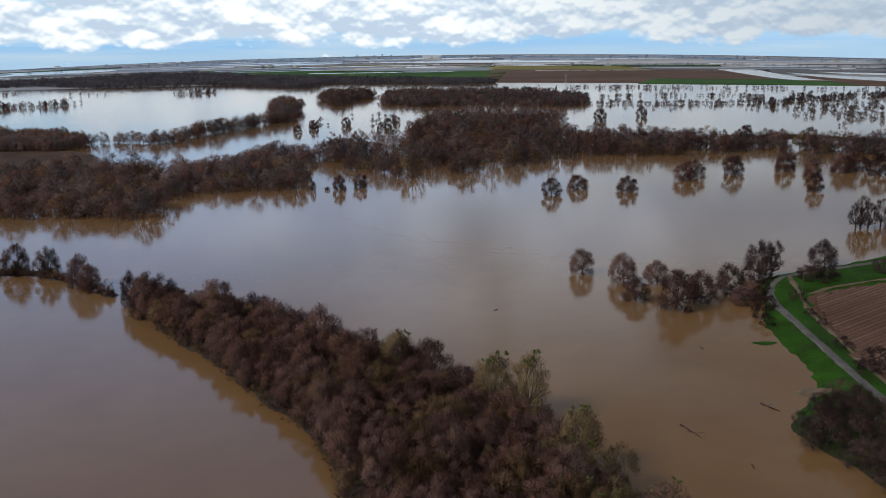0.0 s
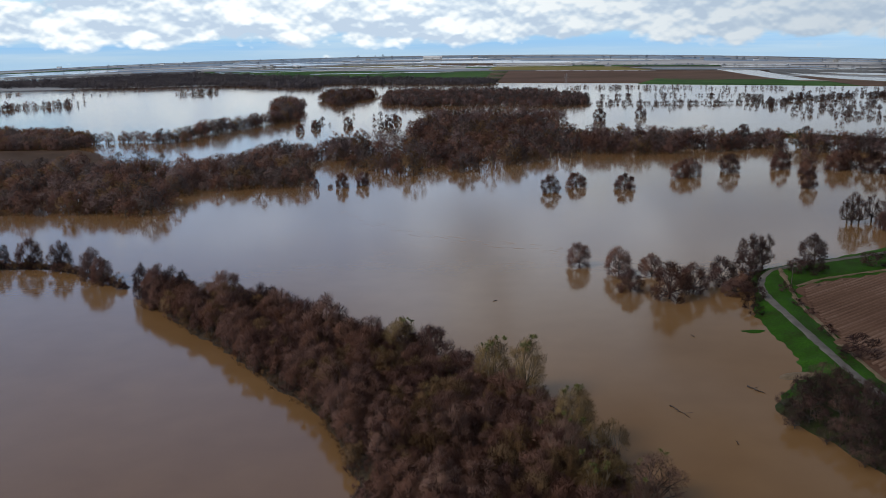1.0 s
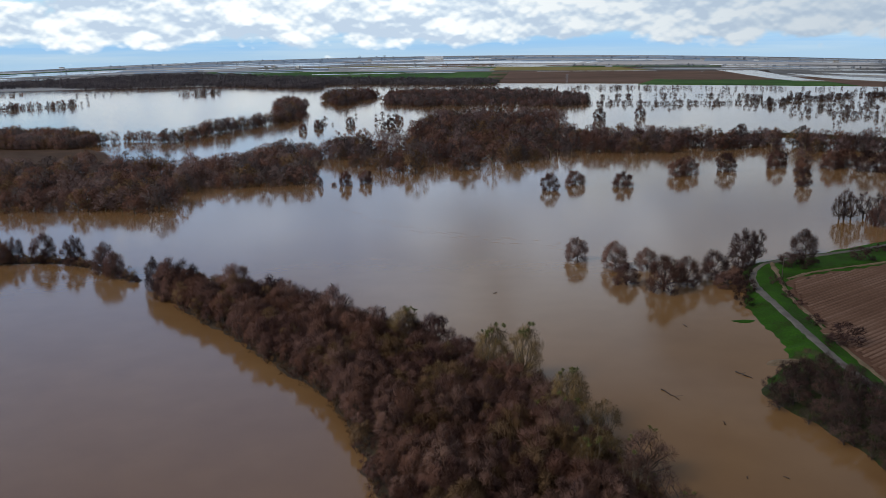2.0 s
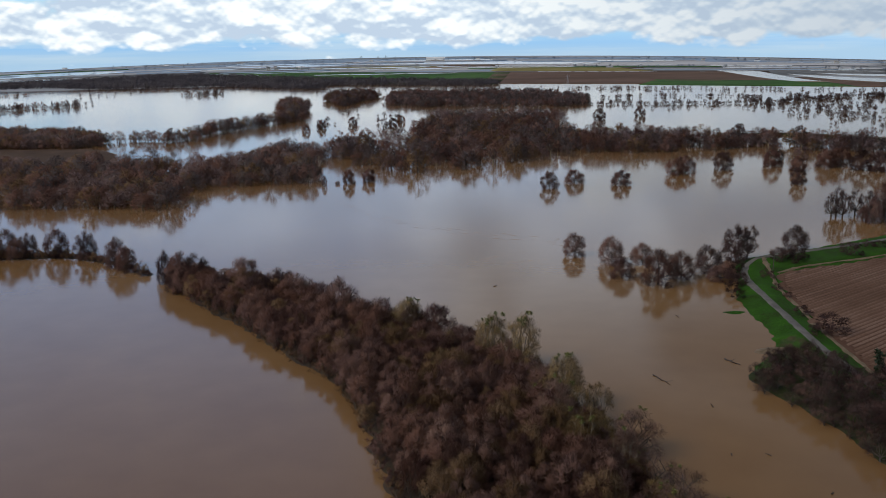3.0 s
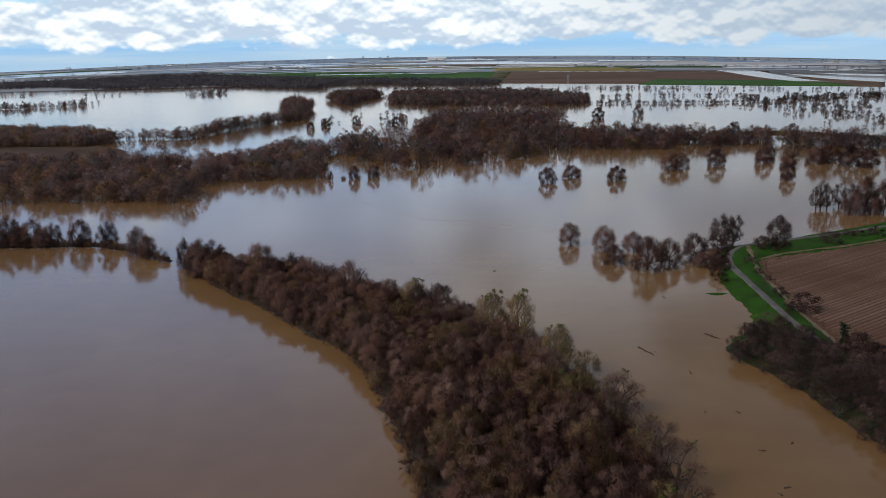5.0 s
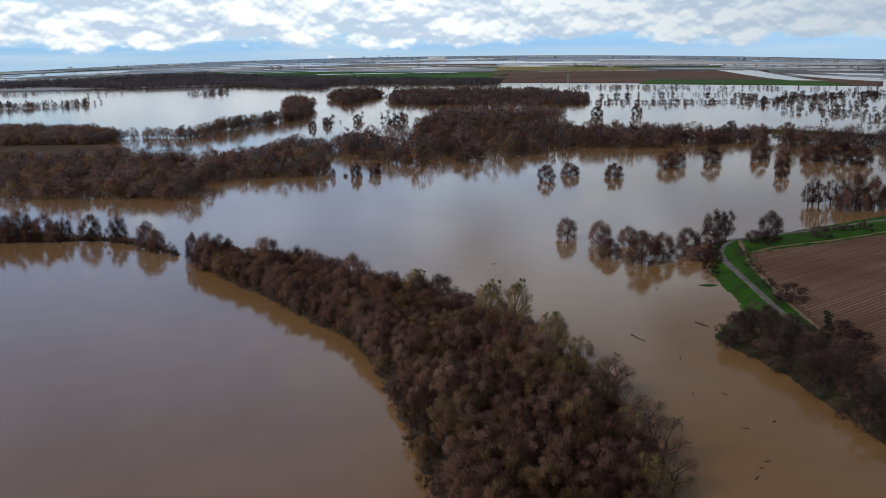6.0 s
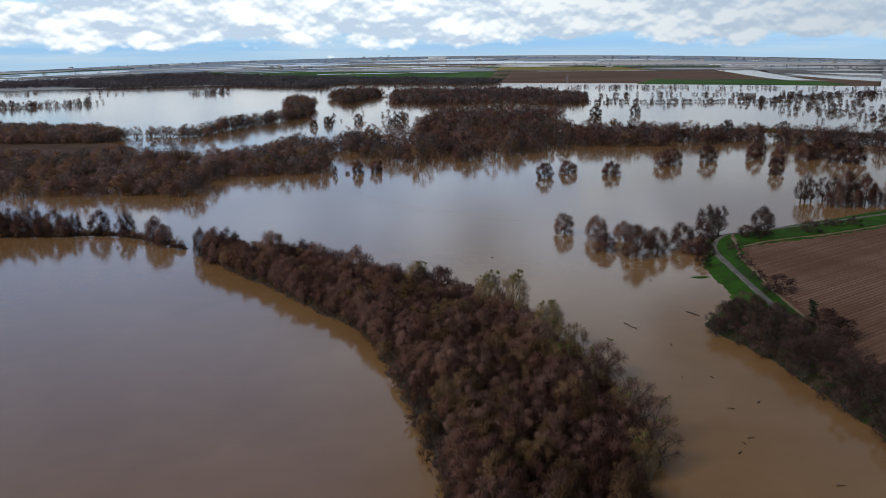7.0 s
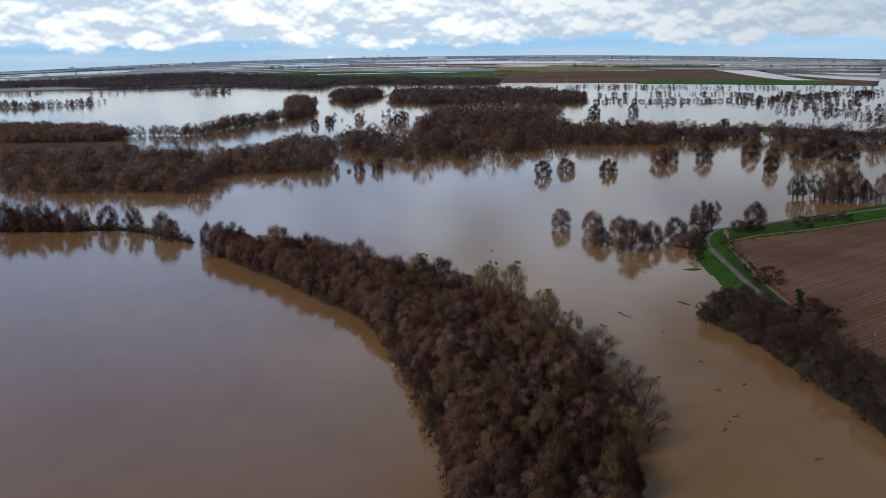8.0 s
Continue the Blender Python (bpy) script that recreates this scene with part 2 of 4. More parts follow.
SHED = material("white_sheet_metal", [(0.7, 0.7, 0.68), (0.82, 0.82, 0.8)], 0.05, 0.6, 0.5, 0)
WALLS = material("plaster_wall", [(0.4, 0.38, 0.34), (0.55, 0.52, 0.47)], 0.1, 1.0, 0.9, 0)
ROOF = material("grey_roof", [(0.12, 0.11, 0.11), (0.2, 0.18, 0.17)], 0.1, 1.0, 0.8, 0)


def water_material(name, colours, ripple, rough):
    m = material(name, colours, 0.012, 0.08, rough, 0, ior=1.33)
    nt = m.node_tree
    bsdf = nt.nodes["Principled BSDF"]
    where = nt.nodes.new("ShaderNodeNewGeometry").outputs["Position"]
    # small ripples everywhere, stronger in drifting patches of wind and current
    patch = nt.nodes.new("ShaderNodeTexNoise")
    patch.inputs["Scale"].default_value, patch.inputs["Detail"].default_value = 0.011, 3
    ripples = nt.nodes.new("ShaderNodeTexNoise")
    ripples.inputs["Scale"].default_value, ripples.inputs["Detail"].default_value = 0.55, 4
    nt.links.new(where, patch.inputs["Vector"])
    nt.links.new(where, ripples.inputs["Vector"])
    k = nt.nodes.new("ShaderNodeMath")
    k.operation = "MULTIPLY"
    nt.links.new(patch.outputs["Fac"], k.inputs[0])
    nt.links.new(ripples.outputs["Fac"], k.inputs[1])
    b = nt.nodes.new("ShaderNodeBump")
    b.inputs["Strength"].default_value, b.inputs["Distance"].default_value = 1.0, ripple
    nt.links.new(k.outputs[0], b.inputs["Height"])
    nt.links.new(b.outputs[0], bsdf.inputs["Normal"])
    return m


WATER = water_material("muddy_flood_water", [(0.16, 0.086, 0.034), (0.182, 0.101, 0.041), (0.205, 0.116, 0.049)], 0.03, 0.09)
PADDY = water_material("shallow_flood_water", [(0.16, 0.13, 0.09), (0.2, 0.17, 0.12)], 0.03, 0.12)


# ---- building helpers ----
def mesh_of(name, verts, tris, mats, which=None, normals=None):
    """A mesh from arrays of vertices and of faces with one number of corners; normals: soft ones for sprays of twigs."""
    verts, tris = np.asarray(verts, np.float32), np.asarray(tris, np.int32)
    me = bpy.data.meshes.new(name)
    n = tris.shape[1]
    me.vertices.add(len(verts))
    me.vertices.foreach_set("co", verts.ravel())
    me.loops.add(tris.size)
    me.loops.foreach_set("vertex_index", tris.ravel())
    me.polygons.add(len(tris))
    me.polygons.foreach_set("loop_start", np.arange(0, tris.size, n, dtype=np.int32))
    for m in mats:
        me.materials.append(m)
    if which is not None:
        me.polygons.foreach_set("material_index", np.asarray(which, np.int32))
    if normals is not None:
        me.polygons.foreach_set("use_smooth", np.ones(len(tris), bool))
        me.attributes.new("custom_normal", "FLOAT_VECTOR", "POINT").data.foreach_set("vector", np.asarray(normals, np.float32).ravel())
    me.update(calc_edges=True)
    return me


def part(name, bm, mat, parent, label=""):
    me = bpy.data.meshes.new(name)
    bm.to_mesh(me)
    bm.free()
    me.materials.append(mat)
    ob = new(name, me)
    ob.parent = parent
    return tagged(ob, label)


def part_mesh(name, me, parent, label=""):
    ob = new(name, me)
    ob.parent = parent
    return tagged(ob, label)


def rise(x, y):
    """Lift of the far plain to fit the camera's horizon, less east and west."""
    d, az = np.hypot(x, y), np.degrees(np.arctan2(x, y))
    t = np.clip((d - 2900) / 1950, 0, 1)
    return (83 - 45 * np.minimum(1, (az / 26.5) ** 2)) * t ** 1.25


def spline(points, step=4.0, closed=False):
    """A smooth line through plan points, with a point every step metres or so."""
    p = np.array(points, float)
    n = len(p)
    out = []
    for i in range(n if closed else n - 1):
        if closed:
            a, b, c, d = p[(i - 1) % n], p[i], p[(i + 1) % n], p[(i + 2) % n]
        else:
            a, b, c, d = p[max(i - 1, 0)], p[i], p[i + 1], p[min(i + 2, n - 1)]
        k = max(1, int(np.hypot(*(c - b)) / step))
        for t in np.arange(k) / k:
            out.append(0.5 * (2 * b + (c - a) * t + (2 * a - 5 * b + 4 * c - d) * t * t + (3 * b - a - 3 * c + d) * t ** 3))
    if not closed:
        out.append(p[-1])
    return np.array(out)


def inside_depth(x, y, outline):
    """Metres inside an outline; outside it is negative."""
    p = np.asarray(outline, float)
    q = np.roll(p, -1, 0)
    best = np.full(x.shape, 1e9)
    odd = np.zeros(x.shape, bool)
    for (ax, ay), (bx, by) in zip(p, q):
        ex, ey = bx - ax, by - ay
        t = np.clip(((x - ax) * ex + (y - ay) * ey) / (ex * ex + ey * ey + 1e-9), 0, 1)
        best = np.minimum(best, np.hypot(x - ax - t * ex, y - ay - t * ey))
        if ay != by:
            odd ^= ((ay > y) != (by > y)) & (x < ex * (y - ay) / ey + ax)
    return np.where(odd, best, -best)


def waves(x, y, size, seed):
    """Cheap smooth unevenness between about -1 and 1."""
    r = np.random.RandomState(seed)
    total = 0
    for k in range(5):
        a, ph, s = r.uniform(0, 6.28), r.uniform(0, 6.28), size * r.uniform(0.5, 1.6)
        total = total + np.sin((x * math.cos(a) + y * math.sin(a)) * 6.28 / s + ph)
    return total / 2.6


def bank(name, outline, cell, height, slope, mat, label, category, rough=0.25, ragged=1.0, seed=1, extra=None):
    """Land that stands out of the flood inside an outline: a fine sheet that dips under the water at its edge."""
    o = spline(outline, 6, True)
    lo, hi = o.min(0) - 3 * cell, o.max(0) + 3 * cell
    gx, gy = np.meshgrid(np.arange(lo[0], hi[0], cell), np.arange(lo[1], hi[1], cell))
    d = inside_depth(gx, gy, o) + ragged * waves(gx, gy, 14, seed) + 0.5 * ragged * waves(gx, gy, 5, seed + 1)
    z = np.clip(d / slope, -1, 1) * height + np.where(d > 0, rough * waves(gx, gy, 9, seed + 2) * np.clip(d / 4, 0, 1), 0)
    if extra is not None:
        z = extra(gx, gy, z)
    ny, nx = gx.shape
    idx = np.arange(nx * ny).reshape(ny, nx)
    quads = np.stack([idx[:-1, :-1], idx[:-1, 1:], idx[1:, 1:], idx[1:, :-1]], -1).reshape(-1, 4)
    keep = (d.ravel()[quads] > -2.5 * cell).any(1)
    quads = quads[keep]
    used, quads = np.unique(quads, return_inverse=True)
    v = np.stack([gx.ravel(), gy.ravel(), z.ravel()], 1)[used]
    me = mesh_of(name, v, quads.reshape(-1, 4), [mat])
    me.polygons.foreach_set("use_smooth", np.ones(len(me.polygons), bool))
    return tagged(new(name, me), label, category, kind="structure")


def field_patch(name, corners, mat, label, category="field", lift=0.8, n=10):
    """A field on the plain between four corners, given in turn, following the plain's fitted lift; it has a thickness
    of earth below it.
    """
    a, b, c, d = [np.array(k, float) for k in corners]
    u, v = np.meshgrid(np.linspace(0, 1, 2 * n + 1), np.linspace(0, 1, n + 1))
    u, v = u.ravel()[:, None], v.ravel()[:, None]
    p = (a * (1 - u) + b * u) * (1 - v) + (d * (1 - u) + c * u) * v
    z = rise(p[:, 0], p[:, 1]) + 0.4 * lift
    idx = np.arange((n + 1) * (2 * n + 1)).reshape(n + 1, 2 * n + 1)
    quads = np.stack([idx[:-1, :-1], idx[:-1, 1:], idx[1:, 1:], idx[1:, :-1]], -1).reshape(-1, 4)
    rim = np.concatenate([idx[0], idx[1:, -1], idx[-1, -2::-1], idx[-2:0:-1, 0]])
    base = len(p)
    verts = np.concatenate([np.column_stack([p, z]), np.column_stack([p[rim], z[rim] - 3.0])])
    m = len(rim)
    k = np.arange(m)
    sides = np.stack([rim[k], base + k, base + (k + 1) % m, rim[(k + 1) % m]], 1)
    me = mesh_of(name, verts, np.concatenate([quads, sides]), [mat])
    return tagged(new(name, me), label, category, kind="structure")


# ---- trees ----
def tubes(start, end, r0, r1, sides):
    """Tapered limbs between arrays of points, as triangles."""
    start, end = np.atleast_2d(start), np.atleast_2d(end)
    n = len(start)
    d = end - start
    d = d / (np.linalg.norm(d, axis=1, keepdims=True) + 1e-9)
    ref = np.where(np.abs(d[:, 2:]) < 0.9, [[0, 0, 1.0]], [[1.0, 0, 0]])
    s = np.cross(d, ref)
    s /= np.linalg.norm(s, axis=1, keepdims=True)
    t = np.cross(d, s)
    ang = np.arange(sides) * 2 * np.pi / sides
    ring = s[:, None] * np.cos(ang)[None, :, None] + t[:, None] * np.sin(ang)[None, :, None]
    r0, r1 = np.broadcast_to(r0, n), np.broadcast_to(r1, n)
    a = start[:, None] + ring * r0[:, None, None]
    b = end[:, None] + ring * r1[:, None, None]
    v = np.concatenate([a, b], 1).reshape(-1, 3)
    k = np.arange(sides)
    quad = np.concatenate([np.stack([k, (k + 1) % sides, sides + (k + 1) % sides], 1), np.stack([k, sides + (k + 1) % sides, sides + k], 1)])
    f = (quad[None] + (np.arange(n) * 2 * sides)[:, None, None]).reshape(-1, 3)
    return v, f


def slivers(start, end, width, rng):
    """Thin three-cornered blades that taper to their end, each turned its own way."""
    d = end - start
    s = np.cross(d, rng.normal(size=d.shape))
    s /= np.linalg.norm(s, axis=1, keepdims=True) + 1e-9
    w = (np.asarray(width) * np.ones(len(d)))[:, None] * s * 0.5
    v = np.stack([start - w, start + w, end], 1).reshape(-1, 3)
    return v, np.arange(len(v)).reshape(-1, 3)


def merged(pieces):
    vs, fs, n = [], [], 0
    for v, f in pieces:
        vs.append(v)
        fs.append(f + n)
        n += len(v)
    return np.concatenate(vs), np.concatenate(fs)


def tree_arrays(seed, h, r, base=0.15, fork=0.3, lobes=9, boughs=14, twigs=12, width=0.08, stems=1, spread=0.5, upward=0.25, sink=1.5, bend=0.1, limb_sides=4, gaunt=False, long=1.0, limbs=True):
    """Bare tree: trunk or stems, limbs that carry rounded heads of boughs, and twigs on the boughs. Gives wood, twigs and limb tips."""
    rng = np.random.RandomState(seed)
    tr = 0.026 * h
    centre = np.array([rng.normal(0, 0.03) * h, rng.normal(0, 0.03) * h, (base + 1) / 2 * h])
    half = (1 - base) / 2 * h
    wood = []
    top = np.array([centre[0] * 0.5, centre[1] * 0.5, fork * h])
    if stems == 1:
        mid = top * 0.5 + np.array([rng.normal(0, 0.012) * h, rng.normal(0, 0.012) * h, 0])
        wood.append(tubes(np.array([[0, 0, -sink], mid]), np.array([mid, top]), [tr * 1.3, tr], [tr, tr * 0.8], 6 if limb_sides > 3 else 4))
    # heads of the crown, spread over its shell from low at the sides to the top
    k = np.arange(lobes)
    zdir = np.clip(1 - (k + 0.2) / lobes * 1.75 + rng.normal(0, 0.07, lobes), -0.75, 1)
    az = k * 2.4 + rng.uniform(-0.4, 0.4, lobes)
    rad = np.sqrt(1 - zdir ** 2)
    head = spread * rng.uniform(0.8, 1.15, lobes)
    reach = (1.02 - head * 0.85) * rng.uniform(0.85, 1.1, lobes)
    heads = centre + np.stack([np.cos(az) * rad * r * reach, np.sin(az) * rad * r * reach, zdir * half * reach], 1)
    if stems == 1:
        s1 = top * rng.uniform(0.6, 1.0, lobes)[:, None]
    else:
        foot = rng.uniform(0.05, 0.28, lobes) * r
        s1 = np.stack([np.cos(az) * foot, np.sin(az) * foot, np.full(lobes, -sink)], 1)
        wood.append(tubes(np.array([[0, 0, -sink - 0.3]]), np.array([[0, 0, -sink + 0.3]]), 0.3 * r, 0.22 * r, 6))
    knee = s1 * 0.5 + heads * 0.5 + np.stack([rng.normal(0, bend, lobes) * r, rng.normal(0, bend, lobes) * r, -0.1 * np.abs(heads[:, 2] - s1[:, 2])], 1)
    lr = tr * rng.uniform(0.4, 0.62, lobes) * (1 if stems == 1 else 0.7)
    if not limbs:
        pass
    elif limb_sides > 3:
        wood.append(tubes(s1, knee, lr, lr * 0.75, 4))
        wood.append(tubes(knee, heads, lr * 0.75, lr * 0.35, 3))
    else:
        wood.append(tubes(s1, heads, lr, lr * 0.4, 3))
    # boughs burst outward from each head
    m = lobes * boughs
    i = np.repeat(k, boughs)
    out = heads[i] - centre - np.array([0, 0, -0.15 * half])
    out = out / (np.linalg.norm(out, axis=1, keepdims=True) + 1e-9)
    g = rng.normal(size=(m, 3))
    g = g / np.linalg.norm(g, axis=1, keepdims=True) + 0.55 * out + np.array([0, 0, upward])
    g = g / np.linalg.norm(g, axis=1, keepdims=True)
    size = np.stack([head * r, head * r, head * (0.5 * r + 0.5 * half)], 1)[i]
    s2 = heads[i] - (heads[i] - knee[i]) * rng.uniform(0, 0.45, m)[:, None]
    far = rng.uniform(0.65, 1.12, m) if gaunt else rng.uniform(0.5, 0.95, m)
    e2 = heads[i] + g * size * far[:, None]
    if gaunt:
        wood.append(tubes(s2, e2, tr * 0.16, tr * 0.03, 3))
        fine = []
    else:
        fine = [slivers(s2, e2, width * 1.5, rng)]
    if twigs:
        # fine twigs fan out through each rounded head and taper to nothing at its surface
        n = m * twigs
        j = np.repeat(i, twigs)
        o = np.repeat(out, twigs, 0)
        nd = rng.normal(size=(n, 3))
        nd = nd / np.linalg.norm(nd, axis=1, keepdims=True) + 0.45 * o + np.array([0, 0, upward])
        nd = nd / np.linalg.norm(nd, axis=1, keepdims=True)
        big = np.repeat(size, twigs, 0)
        root_dir = nd + rng.normal(size=(n, 3)) * 0.38
        root_dir = root_dir / np.linalg.norm(root_dir, axis=1, keepdims=True)
        far_out = rng.uniform(0.15, 1.0, n) ** 0.4 * 1.1
        e3 = heads[j] + nd * big * far_out[:, None]
        s3 = heads[j] + root_dir * big * (far_out - long * rng.uniform(0.28, 0.5, n))[:, None]
        across = np.cross(e3 - s3, nd + rng.normal(size=(n, 3)) * 0.5)
        across = across / (np.linalg.norm(across, axis=1, keepdims=True) + 1e-9)
        w = across * (0.5 * width * rng.uniform(0.6, 1.4, n))[:, None]
        v = np.stack([s3 - w, s3 + w, e3], 1).reshape(-1, 3)
        fine.append((v, np.arange(len(v)).reshape(-1, 3)))
    if not fine:
        return merged(wood), (np.zeros((0, 3)), np.zeros((0, 3), int)), e2, np.zeros((0, 3))
    v, f = merged(fine)
    # each spray faces outward from the crown, as the rounded heads do
    soft = v - (centre - np.array([0, 0, 0.25 * half]))
    soft = soft / [r, r, half]
    soft = soft / (np.linalg.norm(soft, axis=1, keepdims=True) + 1e-9)
    a, b, c = v[f[:, 0]], v[f[:, 1]], v[f[:, 2]]
    own = np.cross(b - a, c - a)
    flip = (own * soft[f[:, 0]]).sum(1) < 0
    f[flip] = f[flip][:, ::-1]
    own = np.where(flip[:, None], -own, own)
    own = own / (np.linalg.norm(own, axis=1, keepdims=True) + 1e-9)
    mixed = soft.copy()
    for q in range(3):
        mixed[f[:, q]] = soft[f[:, q]] + 0.1 * own
    return merged(wood), (v, f), e2, mixed / (np.linalg.norm(mixed, axis=1, keepdims=True) + 1e-9)


def clumps(points, size, leaves, rng):
    """Balls of small leaves about the given points."""
    pieces = []
    for p in points:
        d = rng.normal(size=(leaves, 3))
        d /= np.linalg.norm(d, axis=1, keepdims=True)
        s = p + d * size * rng.uniform(0.1, 0.8, leaves)[:, None]
        pieces.append(slivers(s, s + (d + rng.normal(size=d.shape) * 0.6) * size * 0.45, size * 0.5, rng))
    return merged(pieces)


def tree_thing(name, seed, twig, bark, label, category, mistletoe=0, **shape):
    """A tree as a thing: an empty at its foot with trunk, crown and, on some, mistletoe."""
    (wv, wf), (cv, cf), tips, soft = tree_arrays(seed, **shape)
    root = tagged(new(name), label, category)
    part_mesh("trunk", mesh_of("trunk", wv, wf, [bark]), root)
    if twig:
        part_mesh("crown", mesh_of("crown", cv, cf, [twig], None, soft), root)
    rng = np.random.RandomState(seed + 900)
    if mistletoe:
        high = tips[np.argsort(-tips[:, 2])][: max(mistletoe * 2, 6)]
        pick = high[rng.permutation(len(high))[:mistletoe]]
        for p in pick:
            v, f = clumps([p], rng.uniform(0.4, 0.8), 46, rng)
            part_mesh("mistletoe", mesh_of("mistletoe", v, f, [LEAF]), root, "round green clump of mistletoe")
    return root


def fill(outline, spacing, seed, smooth=True):
    """Plan points strewn over an outline, no two too close."""
    o = spline(outline, spacing * 2, True) if smooth else np.array(outline, float)
    rng = np.random.RandomState(seed)
    lo, hi = o.min(0), o.max(0)
    gx, gy = np.meshgrid(np.arange(lo[0], hi[0], spacing), np.arange(lo[1], hi[1], spacing * 0.87))
    gx = gx + (np.arange(gx.shape[0]) % 2)[:, None] * spacing / 2
    gx, gy = (gx + rng.uniform(-0.36, 0.36, gx.shape) * spacing).ravel(), (gy + rng.uniform(-0.36, 0.36, gy.shape) * spacing).ravel()
    ok = inside_depth(gx, gy, o) > 0
    return np.stack([gx[ok], gy[ok]], 1)


def thinned(places, size, share, seed):
    """Drops places in patches, so that a wood has gaps; share: how much stays."""
    w = waves(places[:, 0], places[:, 1], size, seed)
    return places[w > np.quantile(w, 1 - share)]


def along(line, spacing, spread, seed):
    """Plan points strewn along a line."""
    p = spline(line, spacing)
    rng = np.random.RandomState(seed)
    return p + rng.normal(size=p.shape) * spread


def wood_of(name, places, kinds, label, category, seed, smallest=0.7, largest=1.2, ground=0.0, climb=False):
    """Many trees nobody could count, as one mesh: each a turned and scaled copy of one of the kinds."""
    rng = np.random.RandomState(seed)
    vs, fs, ms, ns, n = [], [], [], [], 0
    mats = []
    for _, _, bark, twig, _ in kinds:
        for m in (bark, twig):
            if m not in mats:
                mats.append(m)
    which = rng.randint(0, len(kinds), len(places))
    turn, size = rng.uniform(0, 6.283, len(places)), rng.uniform(smallest, largest, len(places))
    tall = size * rng.uniform(0.88, 1.12, len(places))
    for (x, y), w, a, s, sz in zip(places, which, turn, size, tall):
        (wv, wf), (cv, cf), bark, twig, soft = kinds[w]
        c, q = math.cos(a) * s, math.sin(a) * s
        rot = np.array([[c, -q, 0], [q, c, 0], [0, 0, sz]])
        z = ground + (float(rise(x, y)) if climb else 0.0)
        for (v, f), m, face in (((wv, wf), bark, wv * [1, 1, 0] + [0.01, 0, 0]), ((cv, cf), twig, soft)):
            if len(f) == 0:
                continue
            turned = face @ np.array([[c, -q, 0], [q, c, 0], [0, 0, s]]).T
            ns.append(turned / (np.linalg.norm(turned, axis=1, keepdims=True) + 1e-9))
            vs.append(v @ rot.T + [x, y, z])
            fs.append(f + n)
            ms.append(np.full(len(f), mats.index(m)))
            n += len(v)
    me = mesh_of(name, np.concatenate(vs), np.concatenate(fs), mats, np.concatenate(ms), np.concatenate(ns))
    return tagged(new(name, me), label, category, kind="stuff")


def kind(seed, bark, twig, **shape):
    w, c, _, soft = tree_arrays(seed, **shape)
    return w, c, bark, twig, soft


# ---- the plain and the flood ----
rings = np.concatenate([[0, 30], np.geomspace(60, 2400, 26), np.linspace(2500, 4850, 48)])
turns = np.linspace(0, 2 * np.pi, 241)[:-1]
rr, aa = np.meshgrid(rings, turns, indexing="ij")
px, py = rr * np.sin(aa), rr * np.cos(aa)
pz = rise(px, py) - 2.5 + 2.3 * np.clip((rr - 2600) / 300, 0, 1)
idx = np.arange(rr.size).reshape(rr.shape)
nxt = np.roll(idx, -1, 1)
quads = np.stack([idx[:-1], idx[1:], nxt[1:], nxt[:-1]], -1).reshape(-1, 4)
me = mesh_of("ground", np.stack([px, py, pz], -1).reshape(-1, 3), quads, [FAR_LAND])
tagged(new("ground", me), "flat farmed plain reaching to the horizon, haze painted into its colour", "ground", kind="structure")

rings = np.concatenate([[0], np.geomspace(40, 3150, 24)])
rr, aa = np.meshgrid(rings, turns[::2], indexing="ij")
idx = np.arange(rr.size).reshape(rr.shape)
nxt = np.roll(idx, -1, 1)
quads = np.stack([idx[:-1], idx[1:], nxt[1:], nxt[:-1]], -1).reshape(-1, 4)
me = mesh_of("water", np.stack([rr * np.sin(aa), rr * np.cos(aa), 0 * rr], -1).reshape(-1, 3), quads, [WATER])
tagged(new("water", me), "calm muddy brown flood water mirroring the clouds", "flood water", kind="structure")

# far fields
field_patch("field", [(-988, 3323), (161, 2700), (267, 3530), (-999, 3789)], GREEN_FIELD, "long strip of bright green winter crop beyond the flood")
field_patch("field", [(108, 2780), (941, 2358), (1234, 3340), (215, 3620)], BROWN_FIELD, "bare brown ploughed field beyond the flood")
field_patch("field", [(552, 2478), (1026, 2146), (1125, 2655), (702, 2910)], GREEN_FIELD, "dark green strip of pasture at the flood's edge", lift=1.3)
field_patch("field", [(-584, 3972), (496, 3712), (493, 3884), (-527, 4131)], YELLOW_FIELD, "yellow stubble strip on the plain")
field_patch("field", [(192, 3626), (831, 3457), (751, 3734), (241, 3858)], YELLOW_FIELD, "yellow-brown stubble field on the plain", lift=1.2)
field_patch("field", [(792, 2375), (1066, 2090), (1350, 2665), (1017, 3068)], BROWN_FIELD, "dark wet field among flooded strips")
field_patch("field", [(659, 3268), (1464, 2896), (1748, 3473), (760, 3776)], DARK_WOOD, "dark scrubby land far across the plain", lift=0.5)
field_patch("flooded_field", [(1064, 3433), (1195, 3351), (1105, 2489), (1037, 2521)], PADDY, "flooded strip of field shining under the sky", lift=1.6)
field_patch("flooded_field", [(1217, 3123), (1350, 2665), (1212, 2385), (1196, 2828)], PADDY, "flooded field shining under the sky", lift=1.6)
field_patch("flooded_field", [(1322, 3133), (1503, 2976), (1425, 2817), (1356, 2939)], PADDY, "flooded field shining under the sky", lift=1.7)
field_patch("flooded_field", [(-1827, 3575), (-1426, 3885), (-1469, 4078), (-2025, 3974)], PADDY, "pale flooded field on the plain", lift=1.5)
